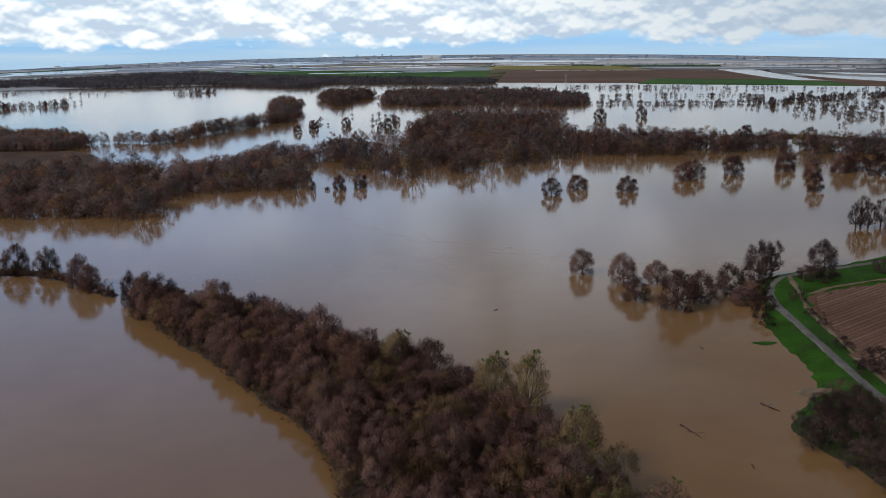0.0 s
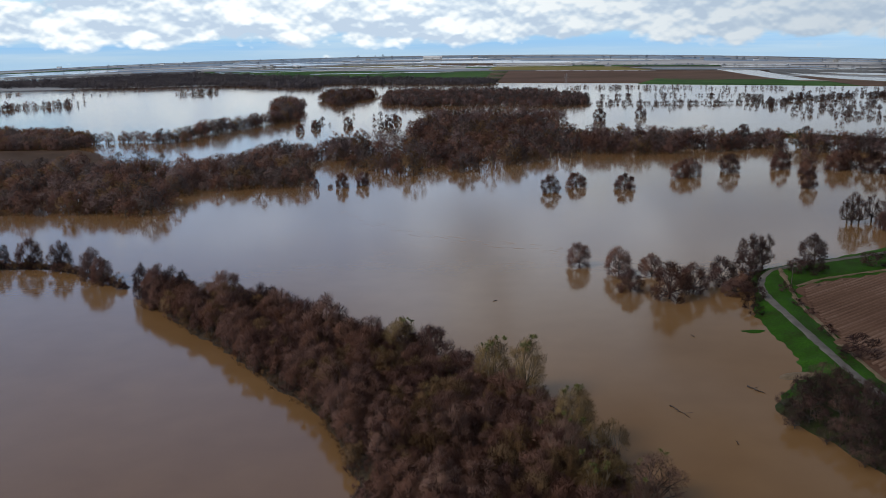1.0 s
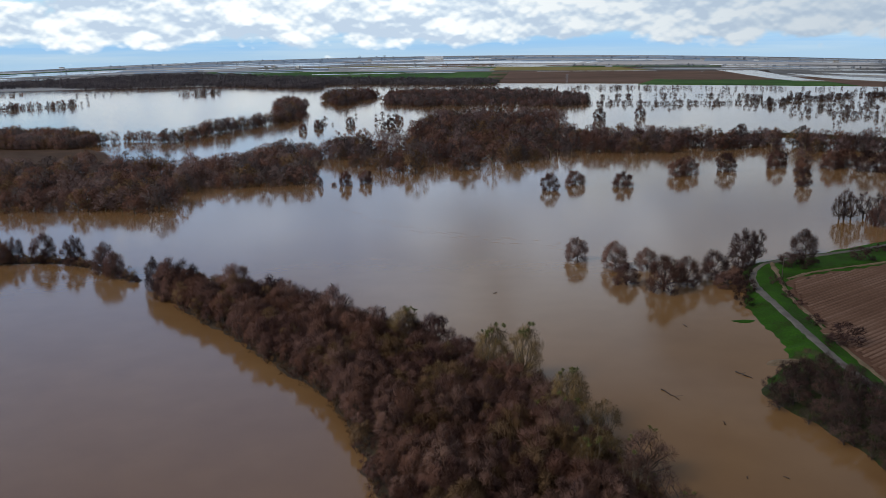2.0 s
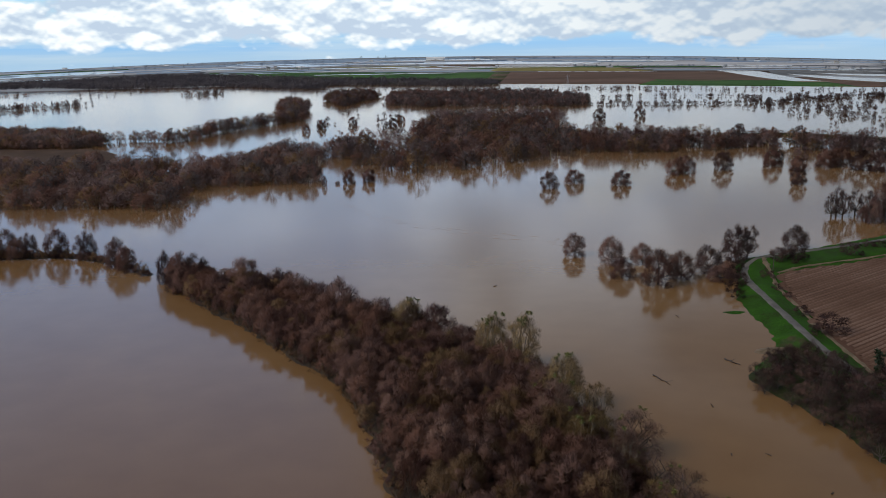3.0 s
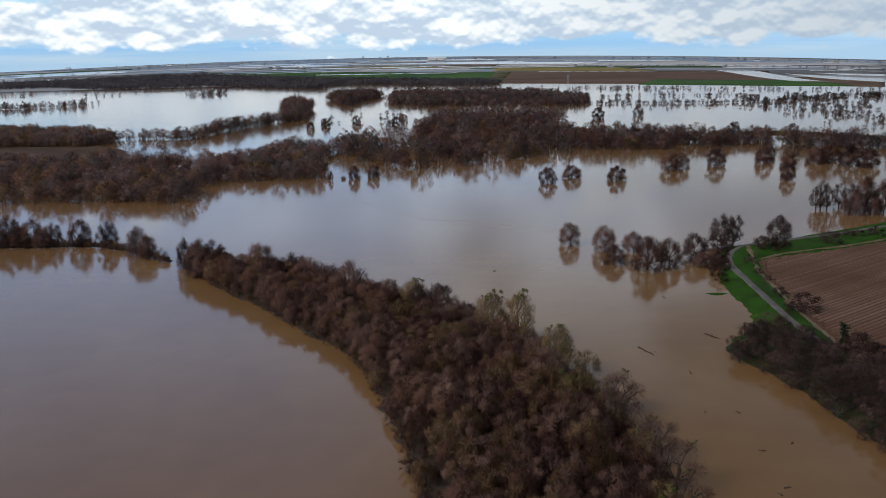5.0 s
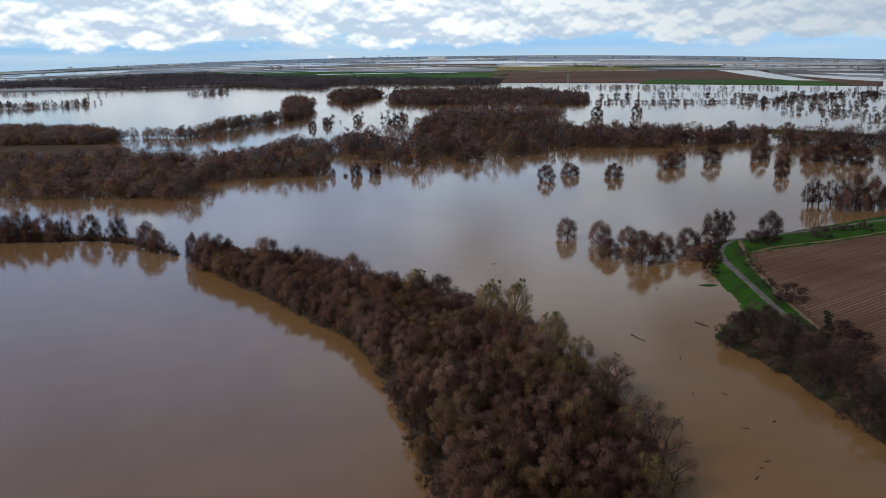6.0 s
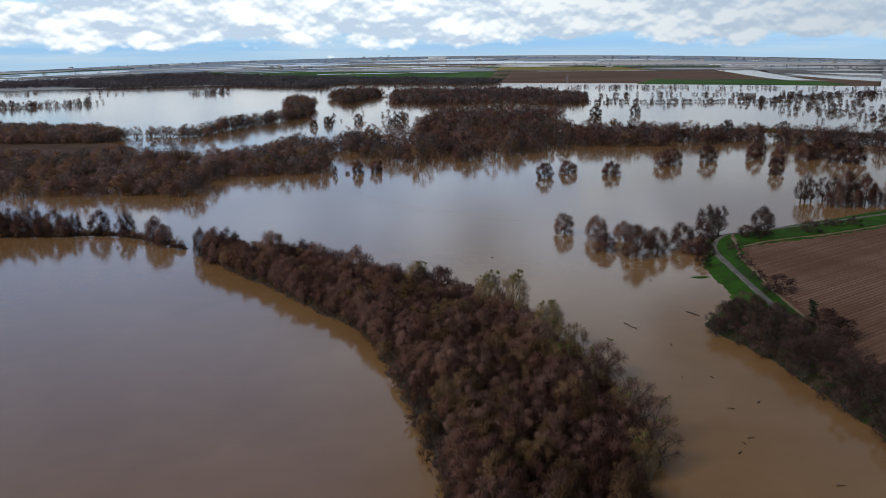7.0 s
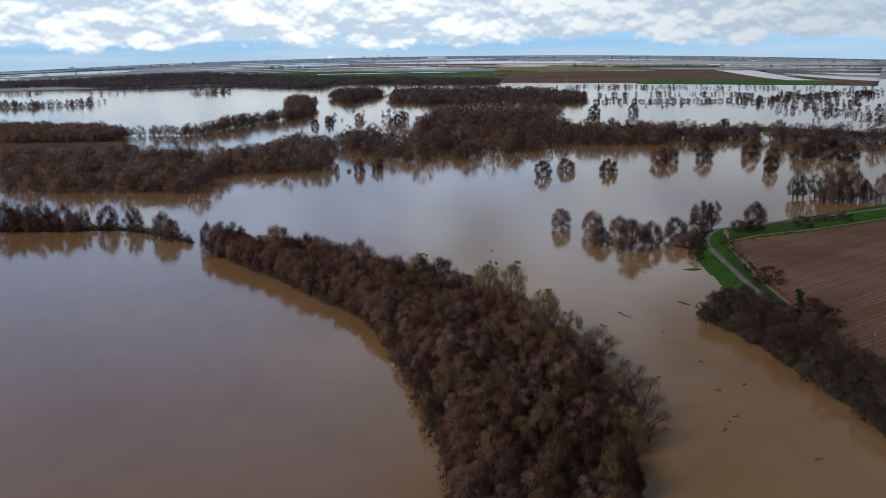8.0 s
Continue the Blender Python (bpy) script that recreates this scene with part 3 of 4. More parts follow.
field_patch("flooded_field", [(-1202, 4066), (-603, 4107), (-242, 4285), (-1062, 4485)], PADDY, "broad flooded fields on the plain", lift=1.5)
field_patch("flooded_field", [(-399, 4188), (704, 4017), (806, 4290), (-312, 4497)], PADDY, "broad flooded fields on the plain", lift=1.5)
field_patch("flooded_field", [(553, 4050), (1836, 3691), (2037, 4104), (699, 4310)], PALE_FIELD, "pale marshy fields far across the plain", lift=1.5)

# thin strips of crop, mud and water on the far plain, narrower towards the horizon
rng = np.random.RandomState(404)
far_mats = [(GREEN_FIELD, "green crop strip on the far plain"), (BROWN_FIELD, "brown earth strip on the far plain"), (PALE_FIELD, "pale dry strip on the far plain"),
            (PADDY, "flooded strip on the far plain"), (DARK_WOOD, "dark scrub strip on the far plain"), (FAR_HAZY, "strip of the far plain coloured blue-grey for haze")]
for k in range(140):
    near_d = 3300 + 1480 * (k / 139) ** 0.8
    az = radians(rng.uniform(-27, 27))
    wide, deep = radians(rng.uniform(1.5, 6)), rng.uniform(25, 110)
    skew = rng.uniform(-0.4, 0.4) * deep
    corners = [((near_d + dd) * math.sin(az + aa), (near_d + dd) * math.cos(az + aa)) for dd, aa in ((0, -wide), (skew, wide), (deep + skew, wide), (deep, -wide))]
    # past 4150 m most strips take the blue-grey that paints the haze
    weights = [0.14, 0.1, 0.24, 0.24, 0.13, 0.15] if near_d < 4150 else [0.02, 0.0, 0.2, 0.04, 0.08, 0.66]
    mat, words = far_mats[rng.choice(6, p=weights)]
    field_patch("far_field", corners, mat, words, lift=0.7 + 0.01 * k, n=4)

# ---- banks that stand out of the flood ----
BELT = [(-118.8, 315.3), (-108.2, 301.2), (-85.3, 266.4), (-68.8, 247.5), (-51.8, 221.6), (-36.8, 202.6), (-24.9, 177.8), (-20.6, 163.1), (-16.7, 148.9), (-13.3, 134.7), (-8.6, 113.8), (-5.2, 97.0), (-2.8, 80.0), (-2.1, 70.0), (-1.7, 49.2), (31.2, 48.6), (37.6, 69.2), (41.1, 92.8), (42.1, 121.6), (40.1, 145.0), (32.7, 171.0), (19.1, 196.2), (-4.6, 226.6), (-30.5, 256.7), (-68.5, 287.5), (-98.6, 307.9)]
bank("river_bank", BELT, 2.0, 0.9, 4.0, SOIL, "low wooded bank covered in brown leaf litter", "bank", seed=11)
STRIP = [(-240.1, 360.0), (-221.4, 358.8), (-194.2, 358.6), (-176.3, 359.0), (-161.9, 352.0), (-142.7, 337.9), (-125.9, 322.1), (-126.6, 327.4), (-148.4, 346.8), (-173.0, 366.5), (-199.4, 371.4), (-228.9, 375.0), (-248.2, 376.2), (-278.3, 379.9), (-269.2, 363.4)]
bank("river_bank", STRIP, 1.2, 0.25, 2.0, SOIL, "narrow bank between two sheets of flood water", "bank", ragged=0.4, seed=21)


SHORE = [(326.1, 444.5), (255.5, 409.9), (203.4, 378.6), (164.4, 356.5), (147.0, 348.5), (138.4, 344.5), (129.7, 339.2), (121.9, 324.2), (115.3, 299.1), (108.7, 282.2), (105.7, 261.4), (105.4, 247.1), (104.9, 233.8), (99.3, 217.9), (87.5, 202.2), (84.0, 195.5), (85.6, 188.8), (89.5, 176.9), (94.4, 160.0), (96.3, 142.6), (98.7, 132.8), (99.0, 122.5), (101.4, 114.9), (101.8, 105.0), (100.2, 95.4), (98.7, 75.0), (115.8, 72.1), (239.6, 231.6), (350.0, 438.0)]
ROAD_LINE = [(107.8, 92.3), (109.9, 117.9), (112.7, 143.5), (113.3, 172.7), (112.9, 198.5), (112.6, 217.2), (114.1, 240.8), (115.6, 267.0), (117.6, 291.4), (120.8, 308.6), (126.4, 322.9), (135.0, 333.7), (146.5, 338.8), (160.3, 345.4), (185.0, 356.3), (216.0, 372.5), (243.7, 386.5), (294.4, 413.8)]
FIELD = [(132.0, 302.4), (147.1, 315.6), (166.5, 323.8), (191.3, 336.5), (228.5, 355.4), (311.7, 398.5), (293.1, 307.8), (166.7, 151.8), (123.8, 143.6), (116.9, 164.2), (117.7, 188.1), (118.9, 208.9), (121.2, 241.6), (124.6, 270.8)]
shore_line = spline(SHORE, 6, True)
road_line = spline(ROAD_LINE, 2.5)
field_line = spline(FIELD, 6, True)


def land_height(x, y):
    d = inside_depth(x, y, shore_line)
    z = np.clip(d / 7.0, -1, 1) * 2.0
    return z - 0.9 * np.clip((inside_depth(x, y, field_line) + 5) / 5, 0, 1)


def shaped(x, y, z):
    d = inside_depth(x, y, shore_line) + 0.5 * waves(x, y, 9, 5) + 0.3 * waves(x, y, 3.5, 6)
    low = 0.9 * np.clip((inside_depth(x, y, field_line) + 5) / 5, 0, 1)
    return np.clip(d / 7.0, -1, 1) * 2.0 - low + np.where(d > 0, 0.06 * waves(x, y, 6, 8), 0)


bank("levee_bank", SHORE, 1.6, 2.0, 7.0, GRASS, "grassy levee bank along the flood", "levee", ragged=0.6, seed=31, extra=shaped)


def ribbon(name, line, width, lift, mat, label, category, crown=0.06, wander=0.12, seed=3):
    """A track laid over the levee, slightly crowned, with wavering edges."""
    t = np.gradient(line, axis=0)
    t /= np.linalg.norm(t, axis=1, keepdims=True)
    side = np.stack([t[:, 1], -t[:, 0]], 1)
    rng = np.random.RandomState(seed)
    cols = []
    for k in np.linspace(-1, 1, 7):
        w = width / 2 * k + (rng.normal(0, wander, len(line)) if abs(k) == 1 else 0)
        p = line + side * np.reshape(w, (-1, 1))
        z = land_height(p[:, 0], p[:, 1]) + lift + crown * (1 - k * k) - (0.25 if abs(k) == 1 else 0)
        cols.append(np.column_stack([p, z]))
    v = np.stack(cols, 1)
    n, m = v.shape[:2]
    idx = np.arange(n * m).reshape(n, m)
    quads = np.stack([idx[:-1, :-1], idx[:-1, 1:], idx[1:, 1:], idx[1:, :-1]], -1).reshape(-1, 4)
    me = mesh_of(name, v.reshape(-1, 3), quads, [mat])
    return tagged(new(name, me), label, category, kind="structure")


WOODED = [(79.4, 192.9), (84.6, 172.7), (89.5, 156.1), (91.4, 139.1), (93.8, 129.4), (94.0, 119.4), (96.5, 111.8), (95.3, 92.7), (93.8, 72.6), (112.0, 85.9), (112.4, 122.8), (111.2, 139.9), (111.5, 159.6), (110.6, 179.6), (105.7, 197.3), (95.8, 205.3), (86.7, 201.5)]
wooded_line = spline(WOODED, 6, True)
bank("wooded_bank", WOODED, 1.8, 0.001, 3.0, UNDER, "dark grass and leaf litter under the levee trees", "bank", ragged=1.5, seed=36,
     extra=lambda x, y, z: shaped(x, y, z) + np.where(inside_depth(x, y, wooded_line) + 1.2 * waves(x, y, 9, 4) > 0, 0.1, -0.4))
ribbon("road", road_line, 3.1, 0.16, ROAD, "narrow grey gravel road on the levee, bending at a corner", "road")
edge = spline([(138.1, 336.5), (131.5, 309.4), (126.2, 283.2), (124.2, 263.9), (121.1, 238.3), (119.6, 213.5), (118.2, 189.4), (118.2, 167.4)], 3)
ribbon("dirt_track", edge, 1.8, 0.14, DRY, "strip of dry weeds and bare earth beside the field", "verge", wander=0.7, seed=4)
edge = spline([(134.1, 308.9), (148.1, 318.6), (167.7, 327.0), (192.1, 338.3), (230.2, 359.0), (286.2, 387.9)], 3)
ribbon("dirt_track", edge, 1.3, 0.14, DRY, "pale dirt edge between field and levee grass", "verge", wander=0.5, seed=6)

# ploughed field with its ridges
bank("ploughed_field", FIELD, 4.0, 0.001, 3.0, DIRT, "bare brown ploughed field", "field", rough=0, ragged=0.0, seed=41,
     extra=lambda x, y, z: land_height(x, y) + np.where(inside_depth(x, y, field_line) > -1.0, 0.12, -0.6))

RIDGE_MAT = material("furrow_ridge", [(0.1, 0.056, 0.036), (0.15, 0.088, 0.06), (0.21, 0.135, 0.1)], 0.02, 0.8, 0.95, 0.4, 0.08, spread=0.15)
field = bpy.data.objects["ploughed_field"]
(ax, ay), (bx, by) = [(137.6, 222.0), (175.0, 251.0)]
heading = math.atan2(by - ay, bx - ax)
ux, uy = math.cos(heading), math.sin(heading)
rng = np.random.RandomState(88)
for k in range(-90, 91):
    off = k * 1.9 + rng.normal(0, 0.08)
    t = np.arange(-260, 261, 3.0)
    lx, ly = ax - uy * off + ux * t, ay + ux * off + uy * t
    ok = inside_depth(lx, ly, field_line) > 1.5
    if ok.sum() < 4:
        continue
    first = int(np.argmax(ok))
    last = first + int(np.argmin(ok[first:])) if not ok[first:].all() else len(t)
    cut = np.linspace(first, last - 1, 7).round().astype(int)
    verts, quads = [], []
    for i, j in enumerate(cut):
        wob = rng.normal(0, 0.06)
        for a_, z_ in ((-0.6, 0.0), (-0.18, 0.34), (0.18, 0.34), (0.6, 0.0)):
            verts.append((lx[j] - uy * (a_ + wob), ly[j] + ux * (a_ + wob), 1.2 + z_))
        if i:
            for c in range(3):
                quads.append((4 * i - 4 + c, 4 * i - 3 + c, 4 * i + 1 + c, 4 * i + c))
    part_mesh("furrow_ridge", mesh_of("furrow_ridge", verts, quads, [RIDGE_MAT]), field)

# ---- tree kinds ----
NEAR = dict(lobes=21, boughs=8, twigs=18, width=0.15)
MIDDLE = dict(lobes=15, boughs=7, twigs=20, width=0.27)
SMALL = dict(lobes=10, boughs=3, twigs=13, width=0.46, spread=0.46, upward=0.12, long=0.9, limb_sides=3)
TINY = dict(lobes=7, boughs=2, twigs=9, width=1.1, spread=0.5, upward=0.15, long=0.9, limb_sides=3)

oaks = [tree_thing("oak_tree", 100 + i, (TWIG, TWIG_DARK, TWIG_RED)[i], BARK, "bare dark-twigged oak standing in the flood", "tree", h=12.0, r=7.0, base=-0.32, fork=0.2, spread=0.4, upward=0.15, **NEAR) for i in range(3)]
mid_oaks = [tree_thing("oak_tree", 120 + i, (TWIG_RED, TWIG_DARK, TWIG)[i], BARK, "bare dark oak standing far out in the flood", "tree", h=12.0, r=7.2, base=-0.4, fork=0.2, spread=0.42, upward=0.15, **MIDDLE) for i in range(3)]
willows = [tree_thing("willow_tree", 200 + i, (TWIG_RED, TWIG, TWIG_GREY, TWIG_OLIVE)[i], BARK, "bare brush-like willow with brown twigs on the bank", "tree", h=9.5, r=4.1, base=-0.1, stems=3, upward=0.3, lobes=13, boughs=8, twigs=17, width=0.095, spread=0.46, long=1.1) for i in range(4)]
pale_willows = [tree_thing("pale_willow_tree", 250 + i, TWIG_PALE, BARK_PALE, "bare willow with pale yellowish twigs on the bank", "tree", mistletoe=i, h=9.5, r=4.1, base=-0.05, stems=3, upward=0.35, lobes=12, boughs=7, twigs=14, width=0.07, spread=0.46, long=1.1, gaunt=True) for i in range(2)]
poplars = [tree_thing("cottonwood_tree", 300 + i, TWIG_PALE if i != 1 else TWIG_GREY, BARK_PALE, "tall bare cottonwood with pale twigs and mistletoe", "tree", mistletoe=(5, 2, 7)[i], h=16, r=5.4, base=0.05, fork=0.2, upward=0.25, lobes=19, boughs=7, twigs=24, width=0.07, spread=0.44, bend=0.14, gaunt=True) for i in range(3)]
thorns = [tree_thing("thorn_tree", 350 + i, (TWIG_DARK, TWIG, TWIG_DARK)[i], BARK, "small bare crooked tree on the levee bank", "tree", h=7.0, r=3.9, base=0.05, fork=0.22, upward=0.2, lobes=12, boughs=6, twigs=15, width=0.062, spread=0.43, bend=0.2, gaunt=True) for i in range(3)]
bushes = [tree_thing("bush", 400 + i, TWIG_DARK, BARK, "low bare bush at the water's edge", "bush", h=3.6, r=2.7, base=-0.2, stems=3, upward=0.3, lobes=9, boughs=7, twigs=15, width=0.075, spread=0.45, sink=0.4) for i in range(2)]
snags = [tree_thing("dead_tree", 500 + i, TWIG_DARK, BARK, "dead leafless tree with bare crooked limbs in the water", "tree", h=17, r=5.0, base=-0.15, fork=0.16, upward=0.6, lobes=15, boughs=7, twigs=12, width=0.12, spread=0.42, bend=0.25, gaunt=True) for i in range(3)]
pale_snags = [tree_thing("gaunt_tree", 540, TWIG_GREY, BARK, "gaunt bare tree with long crooked spreading limbs", "tree", mistletoe=2, h=15, r=7.5, base=-0.05, fork=0.2, upward=0.2, lobes=13, boughs=7, twigs=18, width=0.07, spread=0.42, bend=0.25, gaunt=True)]
sycamores = [tree_thing("sycamore_tree", 560 + i, TWIG_LIT, BARK_WHITE, "bare sycamore with white limbs in the drowned wood", "tree", h=15.0, r=6.0, base=0.1, fork=0.3, upward=0.35, lobes=10, boughs=5, twigs=9, width=0.22, spread=0.42, bend=0.2, gaunt=True) for i in range(2)]
protos = sycamores + thorns + pale_snags + pale_willows + mid_oaks + oaks + willows + poplars + bushes + snags
first_use = set()


def plant(proto, x, y, h_scale=1.0, r_scale=1.0, z=0.0, turn=0.0, label="", group=""):
    m = pose(x, y, z, 0, 0, turn) @ Matrix.Diagonal((r_scale, r_scale, h_scale, 1))
    if proto not in first_use:
        first_use.add(proto)
        proto.matrix_basis = m
        ob = proto
    else:
        ob = copy_thing(proto, Matrix.Identity(4))
        ob.matrix_basis = m
    return tagged(ob, label, "", group)


rng = np.random.RandomState(77)

# the wooded bank: tall trees on the crest, brushy willows over the rest
belt_line = spline(BELT, 6, True)
spots = fill(BELT, 4.9, 5)
near = spots[spots[:, 1] < 175]
rest = spots[spots[:, 1] >= 175]
if len(near) > 300:
    near, rest = near[:300], np.concatenate([near[300:], rest])
for x, y in near:
    depth = float(inside_depth(np.array([x]), np.array([y]), belt_line)[0])
    s = rng.choice([rng.uniform(0.6, 0.95), rng.uniform(0.95, 1.35)]) * (0.6 if depth < 4 else 1.0)
    plant(willows[rng.randint(4)], x, y, s, s * rng.uniform(0.85, 1.1), 0.6 if depth > 3 else 0.1, rng.uniform(0, 360), group="trees on the wooded bank")
kinds_near = [kind(600 + i, BARK, (TWIG, TWIG_RED, TWIG, TWIG_OLIVE)[i], h=9.5, r=4.2, base=-0.1, stems=3, upward=0.3, lobes=11, boughs=7, twigs=18, width=0.095, spread=0.46, long=1.15) for i in range(4)]
wood_of("willow_thicket", rest, kinds_near, "dense thicket of bare brown willows on the bank", "thicket", 9, 0.7, 1.25, ground=0.5)
hem = along(BELT[:15], 2.6, 0.8, 15)
kinds_bush = [kind(640 + i, BARK, (TWIG, TWIG_OLIVE)[i], h=3.4, r=2.4, base=0.0, stems=3, upward=0.5, lobes=5, boughs=8, twigs=3, width=0.1, sink=0.4, limb_sides=3) for i in range(2)]
wood_of("shore_brush", hem, kinds_bush, "low brown brush along the water's edge", "brush", 19, 0.7, 1.2, ground=0.0)
for (x, y), k, s in zip([(-14.2, 231.7), (11.8, 207.0), (20.8, 206.5), (29.3, 174.6), (24.1, 158.9), (29.1, 144.5), (37.1, 133.8)], (0, 2, 2, 0, 1, 0, 1), (0.95, 1.05, 1.05, 0.95, 0.9, 0.8, 0.8)):
    plant(poplars[k], x, y, s, s * 1.1, 0.4, rng.uniform(0, 360), group="cottonwoods on the wooded bank")
for (x, y), s in zip([(-106.8, 295.9), (-102.9, 295.7), (-97.0, 292.7), (-92.3, 288.6), (-84.0, 279.5), (-78.6, 290.3), (-67.8, 271.5), (-62.0, 273.5), (-54.0, 268.4), (-46.8, 259.1), (-36.9, 253.2), (-30.3, 242.6), (-23.8, 228.0), (-4.4, 227.0), (-10.9, 231.0), (3.9, 212.6)], (0.85, 0.95, 1.0, 1.0, 0.9, 1.3, 1.15, 1.2, 1.2, 1.1, 1.3, 1.0, 1.15, 1.2, 1.1, 1.0)):
    plant(oaks[rng.randint(3)], x, y, s, s * 0.95, 0.3, rng.uniform(0, 360), "bare dark-twigged oak on the wooded bank", "oaks on the wooded bank")

for x, y in along([(40.3, 88.8), (41.5, 111.1), (39.9, 130.4), (34.7, 153.5), (26.8, 175.5), (15.1, 194.7)], 6.0, 1.6, 45):
    s_ = rng.uniform(0.75, 1.1)
    plant((pale_willows + willows)[rng.choice([0, 1, 1, 3, 4, 5])], x, y, s_, s_, 0.3, rng.uniform(0, 360), group="willows along the wooded bank's edge")

for (x, y), s_ in zip([(46.1, 108.6), (44.7, 95.0), (42.3, 147.5), (46.9, 124.3), (41.6, 150.9), (42.6, 133.6), (42.5, 120.2)], (0.72, 0.66, 0.75, 0.6, 0.65, 0.6, 0.6)):
    plant(pale_snags[0], x, y, s_, s_ * 1.2, 0.2, rng.uniform(0, 360), group="gaunt trees on the wooded bank")

for x, y in [(23.7, 169.2), (28.9, 175.5), (31.9, 164.8), (36.9, 168.8), (25.6, 155.3), (32.0, 151.5), (16.6, 195.1), (12.6, 211.8), (0.3, 209.5), (21.1, 189.9), (-17.6, 219.1), (-3.1, 195.9)]:
    s_ = rng.uniform(1.0, 1.3)
    plant(pale_willows[rng.randint(2)], x, y, s_, s_, 0.5, rng.uniform(0, 360), group="pale willows on the wooded bank")

# the narrow bank
for (x, y), s, r_ in zip([(-238.6, 362.0), (-233.6, 361.7), (-229.4, 363.0), (-223.0, 361.0), (-218.4, 362.3), (-212.4, 360.3), (-206.9, 361.5), (-200.6, 359.6), (-196.3, 362.4), (-183.3, 361.5), (-166.7, 357.4), (-147.7, 340.0), (-139.6, 332.6), (-116.4, 310.4), (-108.6, 305.0), (-100.1, 297.4), (-95.3, 291.4)], (1.1, 0.9, 1.0, 0.8, 1.05, 0.8, 1.0, 0.7, 0.8, 0.95, 0.9, 0.95, 0.8, 0.95, 1.0, 1.05, 0.9), (1, 0.9, 1, 0.8, 0.95, 0.8, 0.9, 0.7, 0.7, 0.85, 0.8, 0.85, 0.7, 0.55, 0.8, 0.95, 0.9)):
    plant(oaks[rng.randint(3)], x, y, s * 1.2, r_ * 1.05, 0.2, rng.uniform(0, 360), "bare oak on a narrow bank between waters", "oaks on the narrow bank")
for x, y in along([(-261.4, 366.1), (-222.9, 362.0), (-195.5, 361.8), (-174.8, 358.9), (-162.4, 353.6), (-142.7, 337.9), (-128.5, 323.5)], 2.6, 1.0, 25):
    s = rng.uniform(0.5, 1.0)
    plant(bushes[rng.randint(2)], x, y, s, s, 0.0, rng.uniform(0, 360), group="bushes on the narrow bank")

wood_of("shore_brush", along([(-266.0, 363.2), (-240.1, 360.0), (-221.4, 358.8), (-194.2, 358.6), (-176.3, 359.0), (-161.9, 352.0), (-142.7, 337.9), (-127.7, 323.5)], 1.5, 0.7, 26), kinds_bush, "low brown brush along the narrow bank", "brush", 27, 0.6, 1.5, ground=0.0)

# oaks standing in the flood before the levee
for (x, y), h, r_ in zip([(58.1, 351.8), (71.6, 335.3), (71.0, 309.3), (84.6, 332.3), (83.0, 298.8), (94.8, 308.0), (109.1, 317.6), (126.6, 337.9), (114.5, 311.0), (161.6, 356.9), (109.3, 303.2)],
                         (0.9, 1.05, 0.72, 0.85, 1.25, 1.0, 0.98, 1.35, 0.55, 0.98, 0.5), (0.85, 0.9, 0.85, 0.8, 1.2, 0.95, 0.9, 1.05, 0.75, 1.0, 0.8)):
    plant(oaks[rng.randint(3)], x, y, h, r_, 0.0, rng.uniform(0, 360), "", "oaks standing in the flood")
plant(snags[1], *[(133.2, 342.3)][0], 0.95, 1.0, 0.0, 40, "dead tree with bare crooked limbs beside the levee corner")
for (x, y), i in zip([(210.8, 435.3), (214.3, 436.9), (217.0, 434.8), (227.0, 441.5), (226.0, 425.2), (235.3, 421.0)], (0, 1, 2, 0, 2, 1)):
    plant(snags[i], x, y, rng.uniform(0.85, 1.1), 0.95, 0.0, rng.uniform(0, 360), "", "dead trees in the flood")
for (x, y), s in zip([(223.1, 423.6), (225.2, 416.6), (236.0, 429.8), (236.1, 417.5), (245.0, 425.5), (247.7, 418.4), (260.5, 426.2), (273.3, 432.4)], (0.75, 1.25, 1.75, 0.9, 1.65, 1.1, 1.4, 1.2)):
    plant(oaks[rng.randint(3)], x, y, s, s * 0.62, 0.0, rng.uniform(0, 360), "tall bare oak in the flood behind the levee road", "oaks behind the levee")
for (x, y), h, r_ in zip([(70.4, 554.8), (91.7, 578.5), (121.6, 566.8), (241.6, 558.2), (267, 625), (-69.8, 591.1), (-56.6, 598.9), (-87.4, 583.8), (-78.9, 588.9)], (0.95, 0.85, 0.9, 1.0, 1.0, 0.95, 0.85, 0.6, 0.2), (0.95, 1.1, 1.15, 0.85, 1.0, 0.75, 0.8, 0.3, 0.3)):
    plant(mid_oaks[rng.randint(3)], x, y, h, r_, 0.0, rng.uniform(0, 360), "", "lone oaks far out in the flood")

# levee: trees over the bank, bushes beside road and field
for x, y in fill([(83.0, 193.5), (87.4, 175.1), (92.0, 158.1), (94.3, 140.9), (96.5, 126.5), (99.2, 112.5), (98.8, 86.3), (111.1, 88.8), (116.3, 118.8), (116.5, 144.4), (115.4, 164.9), (113.0, 185.8), (106.9, 206.5), (100.1, 210.5)], 4.7, 35):
    s = rng.uniform(0.6, 1.15)
    plant(thorns[rng.randint(3)], x, y, s, s * rng.uniform(0.85, 1.15), max(-0.4, float(land_height(np.array([x]), np.array([y]))[0]) - 0.1), rng.uniform(0, 360), "", "trees on the levee bank")
